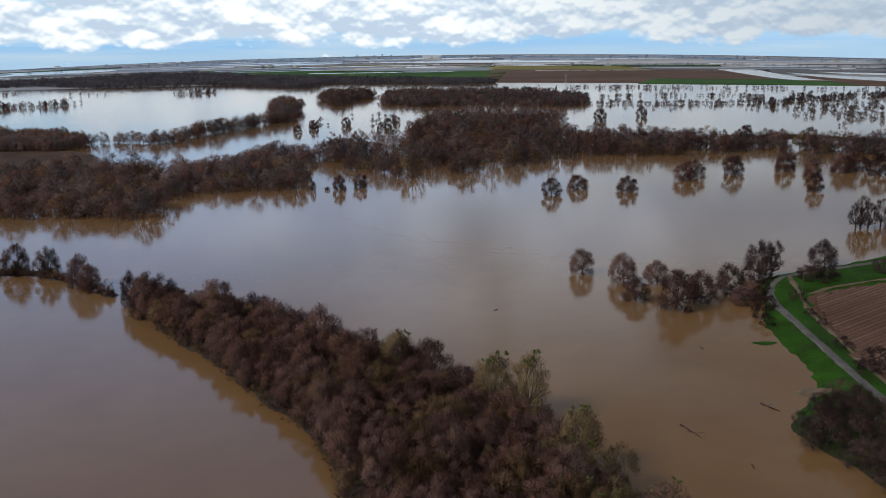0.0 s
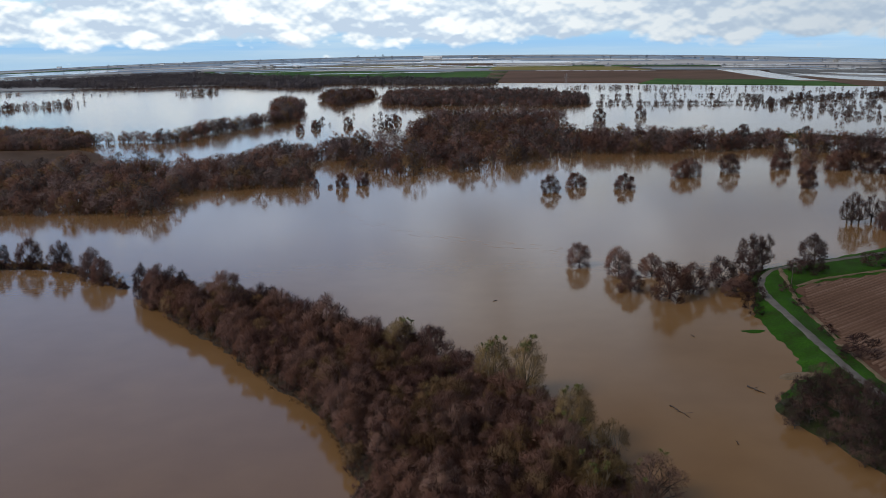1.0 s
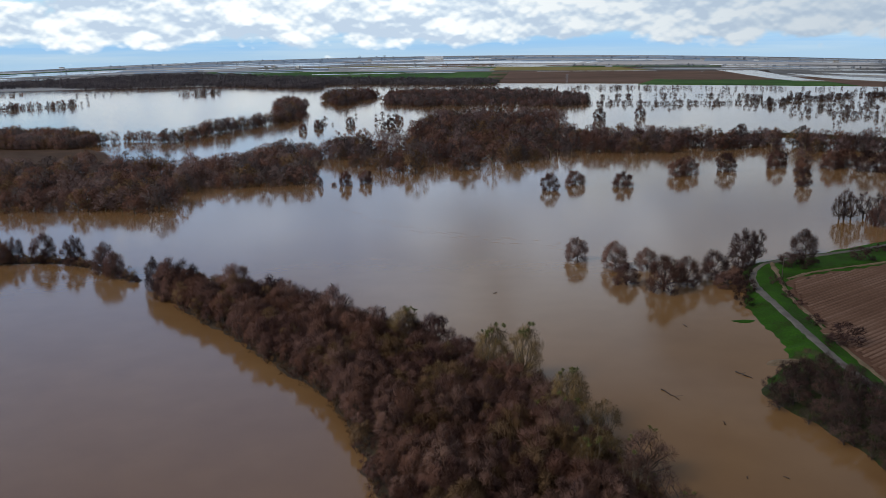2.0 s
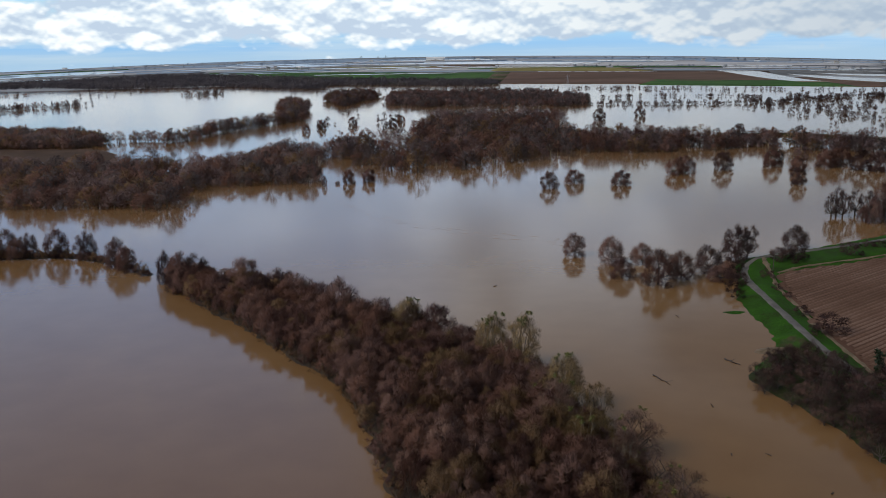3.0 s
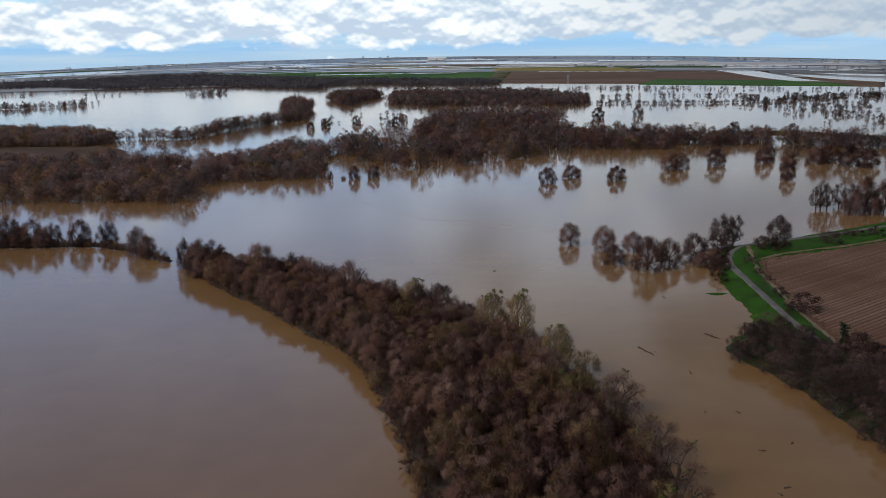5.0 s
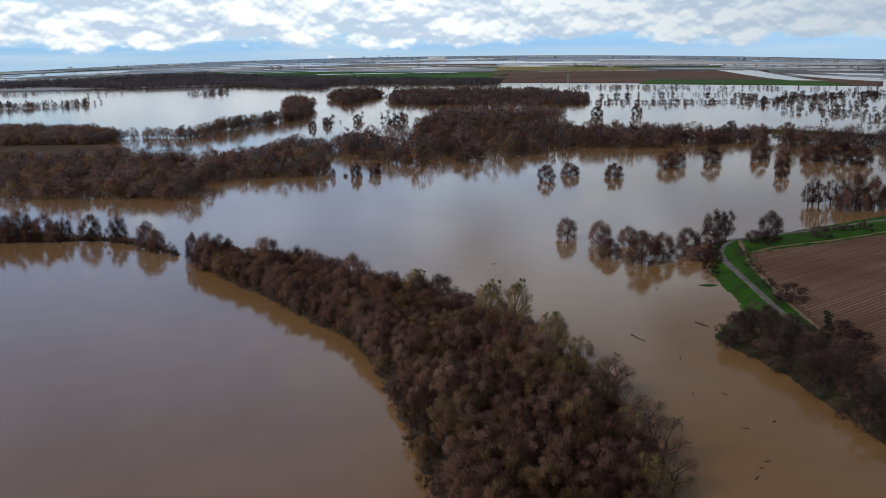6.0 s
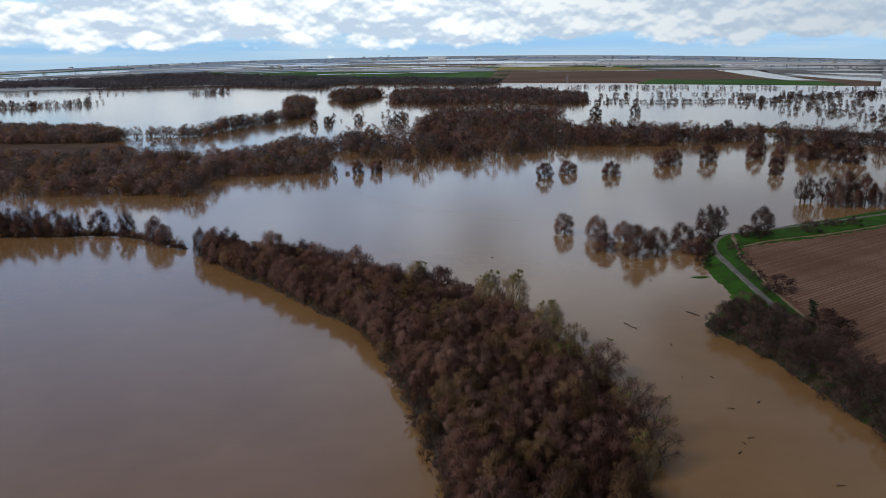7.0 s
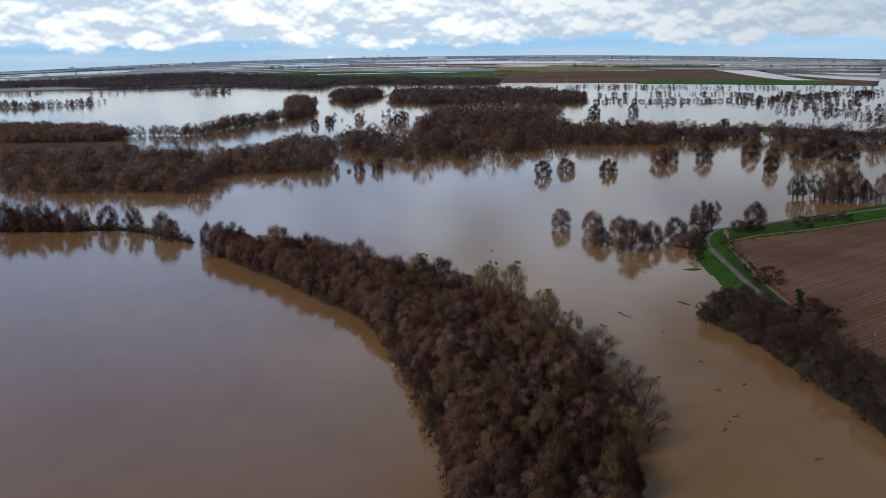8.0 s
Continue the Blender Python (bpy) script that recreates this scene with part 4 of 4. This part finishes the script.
for (x, y), s in zip([(127.6, 301.3), (124.6, 283.7), (124.6, 273.8), (121.2, 251.6), (123.1, 231.6), (117.9, 229.3), (143.5, 329.4), (146.7, 326.4), (152.1, 331.7), (177.4, 338.8), (192.6, 353.1), (196.9, 352.8), (205.4, 352.2), (121.0, 187.0), (120.8, 177.6)], (0.9, 0.6, 0.5, 0.8, 1.5, 1.0, 1.5, 1.5, 1.2, 1.5, 0.9, 0.9, 1.2, 1.6, 1.6)):
    plant(bushes[rng.randint(2)], x, y, s * 1.25, s * 1.5, 1.1, rng.uniform(0, 360), "bare bush beside the ploughed field", "bushes on the levee")

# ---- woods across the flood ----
kinds_mid = [kind(700 + i, BARK, (TWIG_LIT, TWIG, TWIG_MID_HAZE, TWIG_LIT, TWIG_OLIVE, TWIG_RED, TWIG_MID_HAZE, TWIG)[i], h=12.5, r=8.4, base=-0.2, **SMALL) for i in range(8)]
kinds_far = [kind(720 + i, BARK, (TWIG_MID_HAZE, TWIG_LIT, TWIG_MID_HAZE, TWIG)[i], h=12.5, r=6.8, base=-0.25, **TINY) for i in range(4)]
kinds_pale = [kind(780 + i, BARK_PALE, (TWIG_GREY, TWIG_LIT)[i], h=13.5, r=6.0, base=0.1, lobes=7, boughs=3, twigs=8, width=0.5, spread=0.4, upward=0.4, limb_sides=3) for i in range(2)]
kinds_spit = [kind(790 + i, BARK, (TWIG_MID_HAZE, TWIG, TWIG_LIT)[i], h=12.5, r=5.2, base=-0.25, lobes=8, boughs=3, twigs=9, width=0.6, spread=0.45, upward=0.25, limb_sides=3) for i in range(3)]
kinds_hazy = [kind(740 + i, TWIG_FAR_HAZE, TWIG_FAR_HAZE, h=13.0, r=8.5, base=-0.35, lobes=7, boughs=2, twigs=5, width=1.5, spread=0.5, upward=0.1, long=0.9, limb_sides=3, limbs=False) for i in range(3)]
WEST = [(-403, 689), (-327, 692), (-282, 703), (-225, 693), (-194, 705), (-184, 752), (-150, 796), (-110, 791), (-101, 756), (-112, 696), (-95.9, 596.6), (-142.2, 580.3), (-178.9, 555.9), (-167.2, 494.8), (-179.2, 487.2), (-214.3, 485.8), (-258.8, 497.8), (-299.7, 492.5)]
wood_of("flooded_wood", thinned(fill(WEST, 10.8, 51), 45, 0.82, 151), kinds_mid, "dense bare brown wood standing in the flood", "wood", 52, 0.42, 1.35)
wood_of("flooded_wood", fill([(-503, 880), (-588, 1041), (-489, 1026), (-413, 992), (-369, 885), (-420, 869)], 10.5, 53), kinds_mid, "band of bare brown trees across the flood", "wood", 54, 0.8, 1.2)
bank("marsh_bank", [(-409, 682), (-323, 684), (-281, 699), (-291, 751), (-357, 860), (-420, 869), (-510, 869)], 6, 0.35, 8, MARSH, "flat brown marsh grass between two woods", "marsh", ragged=3.0, seed=61)
dyke = spline([(318, 914), (349, 910), (374, 900), (400, 878), (433, 844), (520, 772), (610, 700)], 12)
bank("drowned_levee", [tuple(p) for p in dyke[::2]] + [tuple(p + [10, 16]) for p in dyke[::-2]], 3.0, 2.6, 6.0, UNDER, "dark grassy levee crest standing out of the flood", "levee", ragged=1.5, seed=64)
MIDDLE_WOOD = [(-105, 795), (-111, 887), (-88, 909), (-52, 820), (-35, 797), (-35, 901), (-33, 1078), (0, 1250), (160, 1218), (134, 991), (170, 925), (245, 874), (321, 850), (434, 810), (463, 789), (429, 728), (395, 732), (321, 761), (206, 766), (151, 753), (106, 731), (69, 717), (32, 672), (-33, 643), (-73, 684)]
wood_of("flooded_wood", thinned(fill(MIDDLE_WOOD, 11.6, 55), 34, 0.52, 155), kinds_mid + kinds_pale, "wide bare brown wood standing in the flood", "wood", 56, 0.5, 1.5)
wood_of("flooded_wood", thinned(fill([(-120, 1831), (-39, 2024), (152, 2088), (284, 1866), (258, 1555), (186, 1466), (72, 1528), (-50, 1523), (-106, 1610)], 14, 57), 110, 0.72, 157), kinds_far, "band of bare trees far across the flood", "wood", 58, 0.6, 1.3)
wood_of("flooded_wood", thinned(fill([(-252, 1326), (-299, 1582), (-297, 1677), (-243, 1500), (-224, 1374), (-226, 1295)], 8, 59), 30, 0.75, 159), kinds_mid, "dark dense clump of trees in the flood", "wood", 60, 0.45, 1.7)
wood_of("flooded_wood", thinned(fill([(-249, 1818), (-252, 2031), (-185, 2102), (-145, 1915), (-169, 1707), (-183, 1554), (-207, 1635)], 12, 61), 40, 0.62, 161), kinds_mid, "dark dense clump of trees in the flood", "wood", 62, 0.5, 1.6)
wood_of("flooded_wood", along([(-390, 939), (-344, 946), (-296, 939), (-295, 981), (-270, 1073), (-247, 1144), (-213, 1245)], 5.5, 6, 63), kinds_mid, "line of bare trees along a drowned bank", "wood", 64, 0.7, 1.5)
wood_of("flooded_wood", fill([(-1526, 2755), (-1410, 2738), (-1264, 2815), (-1018, 2648), (-741, 2781), (-367, 2456), (-341, 2776), (104, 2592), (117, 2915), (-473, 3190), (-1045, 3523), (-1406, 3239), (-1651, 2988)], 20, 65), kinds_hazy, "far dark wood along the flood's edge, haze painted into its colour", "wood", 66, 0.9, 1.5, climb=True)

wood_of("flooded_wood", along([(-921, 1674), (-814, 1613), (-806, 1666), (-766, 1675), (-736, 1747)], 3.6, 5, 85), kinds_spit, "narrow wood on a drowned spit", "wood", 86, 0.3, 1.3)
wood_of("flooded_wood", along([(-1234, 2268), (-1129, 2236), (-1121, 2332)], 5, 12, 87), kinds_spit, "low dark wood far across the flood", "wood", 88, 0.3, 0.65)
wood_of("flooded_wood", along([(-650, 2185), (-612, 2173), (-586, 2265)], 5, 6, 89), kinds_spit, "small clump of bare trees on a drowned spit", "wood", 90, 0.5, 1.3)
wood_of("flooded_wood", along([(-847, 2424), (-794, 2485), (-738, 2506), (-674, 2658), (-516, 2743)], 9, 4, 91), kinds_far, "line of low scrub on a drowned bank", "wood", 92, 0.2, 0.6)
wood_of("flooded_wood", fill([(-120, 1831), (-79, 1726), (12, 1659), (14, 1949), (-67, 2095), (-116, 1989)], 13, 93), kinds_mid, "dark dense wood in the flood", "wood", 94, 0.5, 1.3)

low_brush = np.concatenate([along([(-921, 1674), (-814, 1613), (-806, 1666), (-766, 1675), (-736, 1747)], 2.6, 2, 95), along([(-847, 2424), (-794, 2485), (-738, 2506)], 3.5, 3, 96), along([(-650, 2185), (-612, 2173), (-586, 2265)], 3, 3, 97),
                            along([(-390, 939), (-344, 946), (-296, 939), (-295, 981)], 3, 5, 98), along([(-270, 1073), (-247, 1144), (-213, 1245)], 5, 4, 99)])
wood_of("flooded_brush", low_brush, kinds_spit, "low bare brush along drowned banks", "brush", 100, 0.2, 0.42)

# scattered trees
far_spots = np.concatenate([
    along([(214, 1529), (317, 1540), (413, 1516), (511, 1509), (604, 1542), (762, 1670), (888, 1730)], 3.2, 14, 71),
    along([(241, 1728), (389, 1782), (543, 1786), (612, 1715)], 6, 22, 82),
    along([(301, 1507), (387, 1418), (507, 1358), (570, 1232), (631, 1158)], 22, 26, 83),
    along([(-135, 2331), (87, 2178), (311, 2247), (597, 2218)], 7, 40, 72),
    thinned(fill([(628, 1760), (911, 1776), (594, 1060), (465, 993), (517, 1311), (527, 1468)], 19, 73), 120, 0.4, 173),
    along([(400, 2253), (561, 2082), (740, 2087), (987, 1929)], 8, 60, 74),
    along([(-877, 2513), (-767, 2558), (-561, 2615)], 18, 6, 77),
    along([(-86, 1305), (-63, 1083), (-36, 957), (-36, 858)], 15, 14, 79),
    along([(-188, 1133), (-170, 1203), (-111, 1092), (-72, 1058)], 26, 12, 80),
    np.array([(-911, 2171), (-882, 2162), (-873, 2191), (-849, 2183), (-841, 2212), (-834, 2310), (-739, 1811), (-1202, 2324), (-1206, 2394), (-1189, 2425)])])
kinds_lone = [kind(760 + i, TWIG_MID_HAZE, (TWIG_MID_HAZE, TWIG_DARK)[i % 2], h=12.5, r=6.4, base=-0.2, lobes=8, boughs=3, twigs=7, width=0.85, spread=0.5, upward=0.12, long=0.9, limb_sides=3, limbs=False) for i in range(4)]
wood_of("flooded_wood", far_spots, kinds_lone, "scattered bare trees standing far out in the flood", "wood", 78, 0.3, 0.72)
edge_spots = np.concatenate([along([(110, 799), (158, 793), (214, 796), (279, 792), (335, 769), (434, 736)], 9, 6, 171), along([(124, 866), (211, 854), (295, 842), (351, 810), (454, 774)], 9, 9, 172),
                             along([(133, 931), (253, 905), (331, 880)], 10, 10, 173), along([(272, 711), (303, 690), (333, 670), (390, 655)], 13, 8, 174)])
wood_of("flooded_wood", edge_spots, kinds_mid[:4] + kinds_far[:2], "dense line of dark bare trees along the drowned levee", "wood", 175, 0.6, 1.2)
for (x, y), s in zip([(-173, 1049), (-159, 1091), (-124, 1142), (-68, 1112), (-60, 1182), (171, 615), (183, 627), (215, 638), (259, 655), (296, 643), (312, 649), (317, 626), (327, 618), (281, 1230), (211, 1163), (315, 903)],
                     (0.85, 1.0, 0.95, 0.95, 0.85, 1.1, 1.15, 1.2, 1.2, 1.3, 1.3, 1.3, 1.3, 1.2, 1.4, 1.2)):
    plant(mid_oaks[rng.randint(3)], x, y, s, s, 0.0, rng.uniform(0, 360), "", "oaks along the drowned woods")
for (x, y), s in zip([(-14, 721), (-37, 747), (-52, 696), (28, 743), (65, 814), (-103, 667), (124, 836), (-71, 767), (-167, 708), (-195, 617)], (0.9, 0.8, 1.0, 0.85, 0.8, 0.95, 0.8, 0.9, 0.85, 0.75)):
    plant(sycamores[rng.randint(2)], x, y, s, s, 0.0, rng.uniform(0, 360), "", "white-limbed sycamores")
for ob in protos:
    if ob not in first_use:
        for o in (*ob.children_recursive, ob):
            bpy.data.objects.remove(o)

# ---- small things ----
def log_thing(x, y, length, radius, turn, seed, label):
    """A drifting tree trunk: a bent, tapering stem with stubs of limbs, half under water."""
    r = np.random.RandomState(seed)
    root = tagged(new("drifting_log"), label, "log")
    n = 7
    p = np.stack([np.linspace(-length / 2, length / 2, n), r.normal(0, length * 0.025, n), r.normal(0.05, 0.06, n)], 1)
    rad = np.linspace(radius, radius * 0.3, n)
    part_mesh("stem", mesh_of("stem", *merged([tubes(p[:-1], p[1:], rad[:-1], rad[1:], 6)]), [BARK]), root)
    for k in range(3):
        a = p[2 + k]
        b = a + np.array([r.uniform(0.4, 1.2), r.choice([-1, 1]) * r.uniform(0.6, 1.4), r.uniform(0.2, 0.9)]) * length * 0.18
        part_mesh("limb", mesh_of("limb", *tubes(a, b, radius * 0.4, radius * 0.12, 4), [BARK]), root)
    root.matrix_basis = pose(x, y, 0.05, 0, 0, turn)


for (x, y), length, rad, turn in zip([(59.6, 195.5), (83.6, 209.2)], (8.0, 6.0), (0.2, 0.3), (-68, -62)):
    log_thing(x, y, length, rad, turn, int(x), "dark drifting tree trunk in the brown flood")
for (x, y), length in zip([(67.9, 176.9), (64.5, 101.2), (69.6, 108.8), (70.3, 126.4), (72.1, 148.4), (80.3, 85.2), (79.5, 255.5), (18.7, 299.5), (66.9, 106.1), (78.9, 130.2), (63.9, 148.7)], (2.2, 2.0, 1.6, 1.8, 1.6, 2.0, 2.4, 2.0, 1.5, 1.4, 1.3)):
    log_thing(x, y, length, 0.14, rng.uniform(0, 180), int(abs(x) * 7) + 3, "small dark piece of driftwood on the flood")


def pole_thing(x, y, z, h, arms, lean, label, parts=True):
    root = tagged(new("utility_pole"), label, "utility pole")
    part_mesh("post", mesh_of("post", *tubes(np.array([[0, 0, -1.0]]), np.array([[0, 0, h]]), 0.17, 0.11, 8), [WOOD]), root)
    for k in range(arms):
        bm = bmesh.new()
        bmesh.ops.create_cube(bm, size=1.0)
        bmesh.ops.scale(bm, vec=(2.6, 0.12, 0.14), verts=bm.verts)
        bmesh.ops.translate(bm, vec=(0, 0.14, h - 0.35 - 1.1 * k), verts=bm.verts)
        arm = part("crossarm", bm, WOOD, root)
        for ix in (-1.15, -0.45, 0.45, 1.15):
            part_mesh("insulator", mesh_of("insulator", *tubes(np.array([[ix, 0.14, h - 0.3 - 1.1 * k]]), np.array([[ix, 0.14, h - 0.02 - 1.1 * k]]), 0.07, 0.05, 6), [STEEL]), arm)
    if arms:
        part_mesh("transformer", mesh_of("transformer", *tubes(np.array([[0.32, 0, h - 2.6]]), np.array([[0.32, 0, h - 1.6]]), 0.28, 0.26, 10), [STEEL]), root, "grey metal transformer can")
    root.matrix_basis = pose(x, y, z, 0, lean, 25)


(x, y), = [(118.7, 142.0)]
pole_thing(x, y, 1.2, 11.0, 2, 0, "wooden utility pole with crossarms beside the levee road")
(x, y), = [(133.1, 311.1)]
pole_thing(x, y, 1.4, 9.0, 0, 2, "plain leaning wooden pole beside the levee road")

# snag wrapped in ivy at the field's edge
(x, y), = [(117.0, 189.8)]
root = tagged(new("ivy_snag"), "dead trunk wrapped in dark green ivy by the field", "tree")
part_mesh("trunk", mesh_of("trunk", *tubes(np.array([[0, 0, -0.5], [0.1, 0, 4.5]]), np.array([[0.1, 0, 4.5], [0.3, 0.1, 8.0]]), [0.35, 0.28], [0.28, 0.15], 8), [BARK]), root)
r = np.random.RandomState(3)
v, f = clumps(np.stack([r.normal(0, 0.45, 26), r.normal(0, 0.45, 26), np.linspace(0.6, 8.6, 26)], 1), 0.85, 40, r)
part_mesh("ivy", mesh_of("ivy", v, f, [IVY]), root, "dark green ivy leaves")
root.matrix_basis = pose(x, y, 1.2)

# grass islet and drowned tufts off the levee
(x, y), = [(100.6, 259.3)]
islet = [(x + 3.6 * math.cos(a) * (1 + 0.3 * math.sin(3 * a)), y + 2.0 * math.sin(a)) for a in np.linspace(0, 6.283, 13)[:-1]]
bank("grass_islet", islet, 0.5, 0.25, 1.2, GRASS, "small islet of green grass in the flood", "islet", rough=0.05, ragged=0.25, seed=91)

(x, y), = [(98.3, 218.5)]
mat_line = [(x + 5.5 * math.cos(a) * (1 + 0.2 * math.sin(2 * a)), y + 3.2 * math.sin(a)) for a in np.linspace(0, 6.283, 13)[:-1]]
bank("drift_mat", mat_line, 0.6, 0.5, 1.5, DRY, "brown mat of drifted reeds washed against the bank", "drift", rough=0.1, ragged=0.4, seed=93,
     extra=lambda gx, gy, z: z + np.maximum(shaped(gx, gy, z), 0))

# line of ripples where the current swings round
for k, (shift, width) in enumerate(((0, 0.7), (2.2, 0.6), (4.6, 0.7), (7.0, 0.55), (9.5, 0.6), (12.0, 0.5), (15.0, 0.6))):
    line = spline([(-63.5, 504.1), (-46.3, 472.6), (-27.8, 447.8), (-7.8, 428.3), (13.9, 411.7), (37.4, 399.0), (55.5, 388.7)], 2.0)
    line = line + [0, -shift] + np.stack([0 * line[:, 0], 1.2 * waves(line[:, 0], line[:, 1], 22, k)], 1)
    top = 0.1 * np.clip(waves(line[:, 0], line[:, 1], 11, 40 + k) + 0.2, 0, 1) - 0.02
    cols = [np.column_stack([line + [0, o], z]) for o, z in ((-width, top * 0 - 0.03), (0, top), (width, top * 0 - 0.03))]
    v = np.stack(cols, 1).reshape(-1, 3)
    n = len(line)
    idx = np.arange(3 * n).reshape(n, 3)
    quads = np.stack([idx[:-1, :-1], idx[:-1, 1:], idx[1:, 1:], idx[1:, :-1]], -1).reshape(-1, 4)
    tagged(new("ripple", mesh_of("ripple", v, quads, [WATER])), "long low ripple on the muddy flood", "ripple", "ripples of the current", "structure")

# bushes where the levee corner meets the flood
for (x, y), s_ in zip([(113.5, 294.6), (115.3, 306.7), (120.3, 316.6), (108.4, 285.6), (125.1, 328.5), (107.9, 276.8)], (1.6, 1.5, 1.4, 1.3, 1.3, 1.1)):
    plant(bushes[rng.randint(2)], x, y, s_, s_, 0.1, rng.uniform(0, 360), "bare brown bush at the levee corner", "bushes at the levee corner")

# transmission tower beyond the flood
(x, y), = [(334, 2361)]
root = tagged(new("transmission_tower"), "grey steel lattice tower beyond the flood", "pylon")
for sx, sy in ((-1, -1), (-1, 1), (1, -1), (1, 1)):
    part_mesh("leg", mesh_of("leg", *tubes(np.array([[3.2 * sx, 3.2 * sy, -2.0]]), np.array([[0.5 * sx, 0.5 * sy, 34.0]]), 0.22, 0.15, 4), [STEEL]), root)
for h_ in (24.0, 28.0, 32.0):
    part_mesh("crossarm", mesh_of("crossarm", *tubes(np.array([[-6.0, 0, h_]]), np.array([[6.0, 0, h_]]), 0.2, 0.2, 4), [STEEL]), root)
for k in range(6):
    z0, z1 = 5.0 * k, 5.0 * k + 5.0
    w0, w1 = 3.2 - 2.7 * (z0 + 2) / 36, 3.2 - 2.7 * (z1 + 2) / 36
    part_mesh("brace", mesh_of("brace", *tubes(np.array([[-w0, -w0, z0], [w0, -w0, z0], [-w0, w0, z0], [w0, w0, z0]]), np.array([[w1, -w1, z1], [-w1, -w1, z1], [w1, w1, z1], [-w1, w1, z1]]), 0.1, 0.1, 3), [STEEL]), root)
root.matrix_basis = pose(x, y, 0.5, 0, 0, 20)

# far buildings
def shed_thing(x, y, length, depth, h, wall, roof, turn, label):
    root = tagged(new("farm_building"), label, "building")
    bm = bmesh.new()
    bmesh.ops.create_cube(bm, size=1.0)
    bmesh.ops.scale(bm, vec=(length, depth, h), verts=bm.verts)
    bmesh.ops.translate(bm, vec=(0, 0, h / 2 - 0.5), verts=bm.verts)
    part("wall", bm, wall, root)
    e, hh = 0.6, h - 0.5
    verts = [(sx * (length / 2 + e), sy * (depth / 2 + e), hh) for sx in (-1, 1) for sy in (-1, 1)] + [(-length / 2 - e, 0, hh + depth * 0.22), (length / 2 + e, 0, hh + depth * 0.22)]
    me = bpy.data.meshes.new("roof")
    me.from_pydata(verts, [], [(0, 2, 5, 4), (3, 1, 4, 5), (0, 4, 1), (2, 3, 5), (0, 1, 3, 2)])
    me.materials.append(roof)
    part_mesh("roof", me, root)
    root.matrix_basis = pose(x, y, float(rise(np.array(x), np.array(y))) + 2.5, 0, 0, turn)


(x, y), = [(-43, 4527)]
shed_thing(x, y, 95, 18, 9, SHED, SHED, 0, "long low white shed far across the plain")
for (x, y), length in zip([(-651, 3989), (-797, 3985), (-768, 4020), (175, 4525), (1240, 4220), (1452, 4090), (1766, 3966), (-1389, 4420), (-1885, 4376), (-367, 4462)], (34, 16, 14, 22, 18, 22, 20, 24, 24, 18)):
    shed_thing(x, y, length, 10, 6, SHED if length > 20 else WALLS, ROOF if length < 30 else SHED, rng.uniform(-15, 15), "small farm building far across the plain")

# trees about the farms and along the far roads
rows_far = [along([(-810, 3946), (-738, 3969), (-624, 3982)], 14, 10, 301), along([(-590, 4017), (-286, 4114), (5, 4000), (278, 3850)], 60, 25, 302), along([(524, 3833), (988, 3721), (1396, 3535), (1653, 3280)], 28, 22, 303),
            along([(-1781, 3779), (-1543, 4064), (-1074, 4296), (-533, 4412)], 50, 25, 304), along([(-256, 4532), (324, 4491), (889, 4433), (1627, 4135), (1976, 3979)], 40, 30, 305), along([(-1852, 4169), (-1389, 4420), (-843, 4558), (-267, 4742)], 40, 30, 306)]
# the far tree shapes again, recoloured blue-grey to stand for haze
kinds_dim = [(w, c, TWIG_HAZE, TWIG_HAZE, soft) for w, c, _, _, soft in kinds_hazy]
wood_of("far_trees", np.concatenate(rows_far), kinds_dim, "rows of trees on the far plain, haze painted into their colour", "trees", 310, 0.5, 1.0, ground=2.0, climb=True)
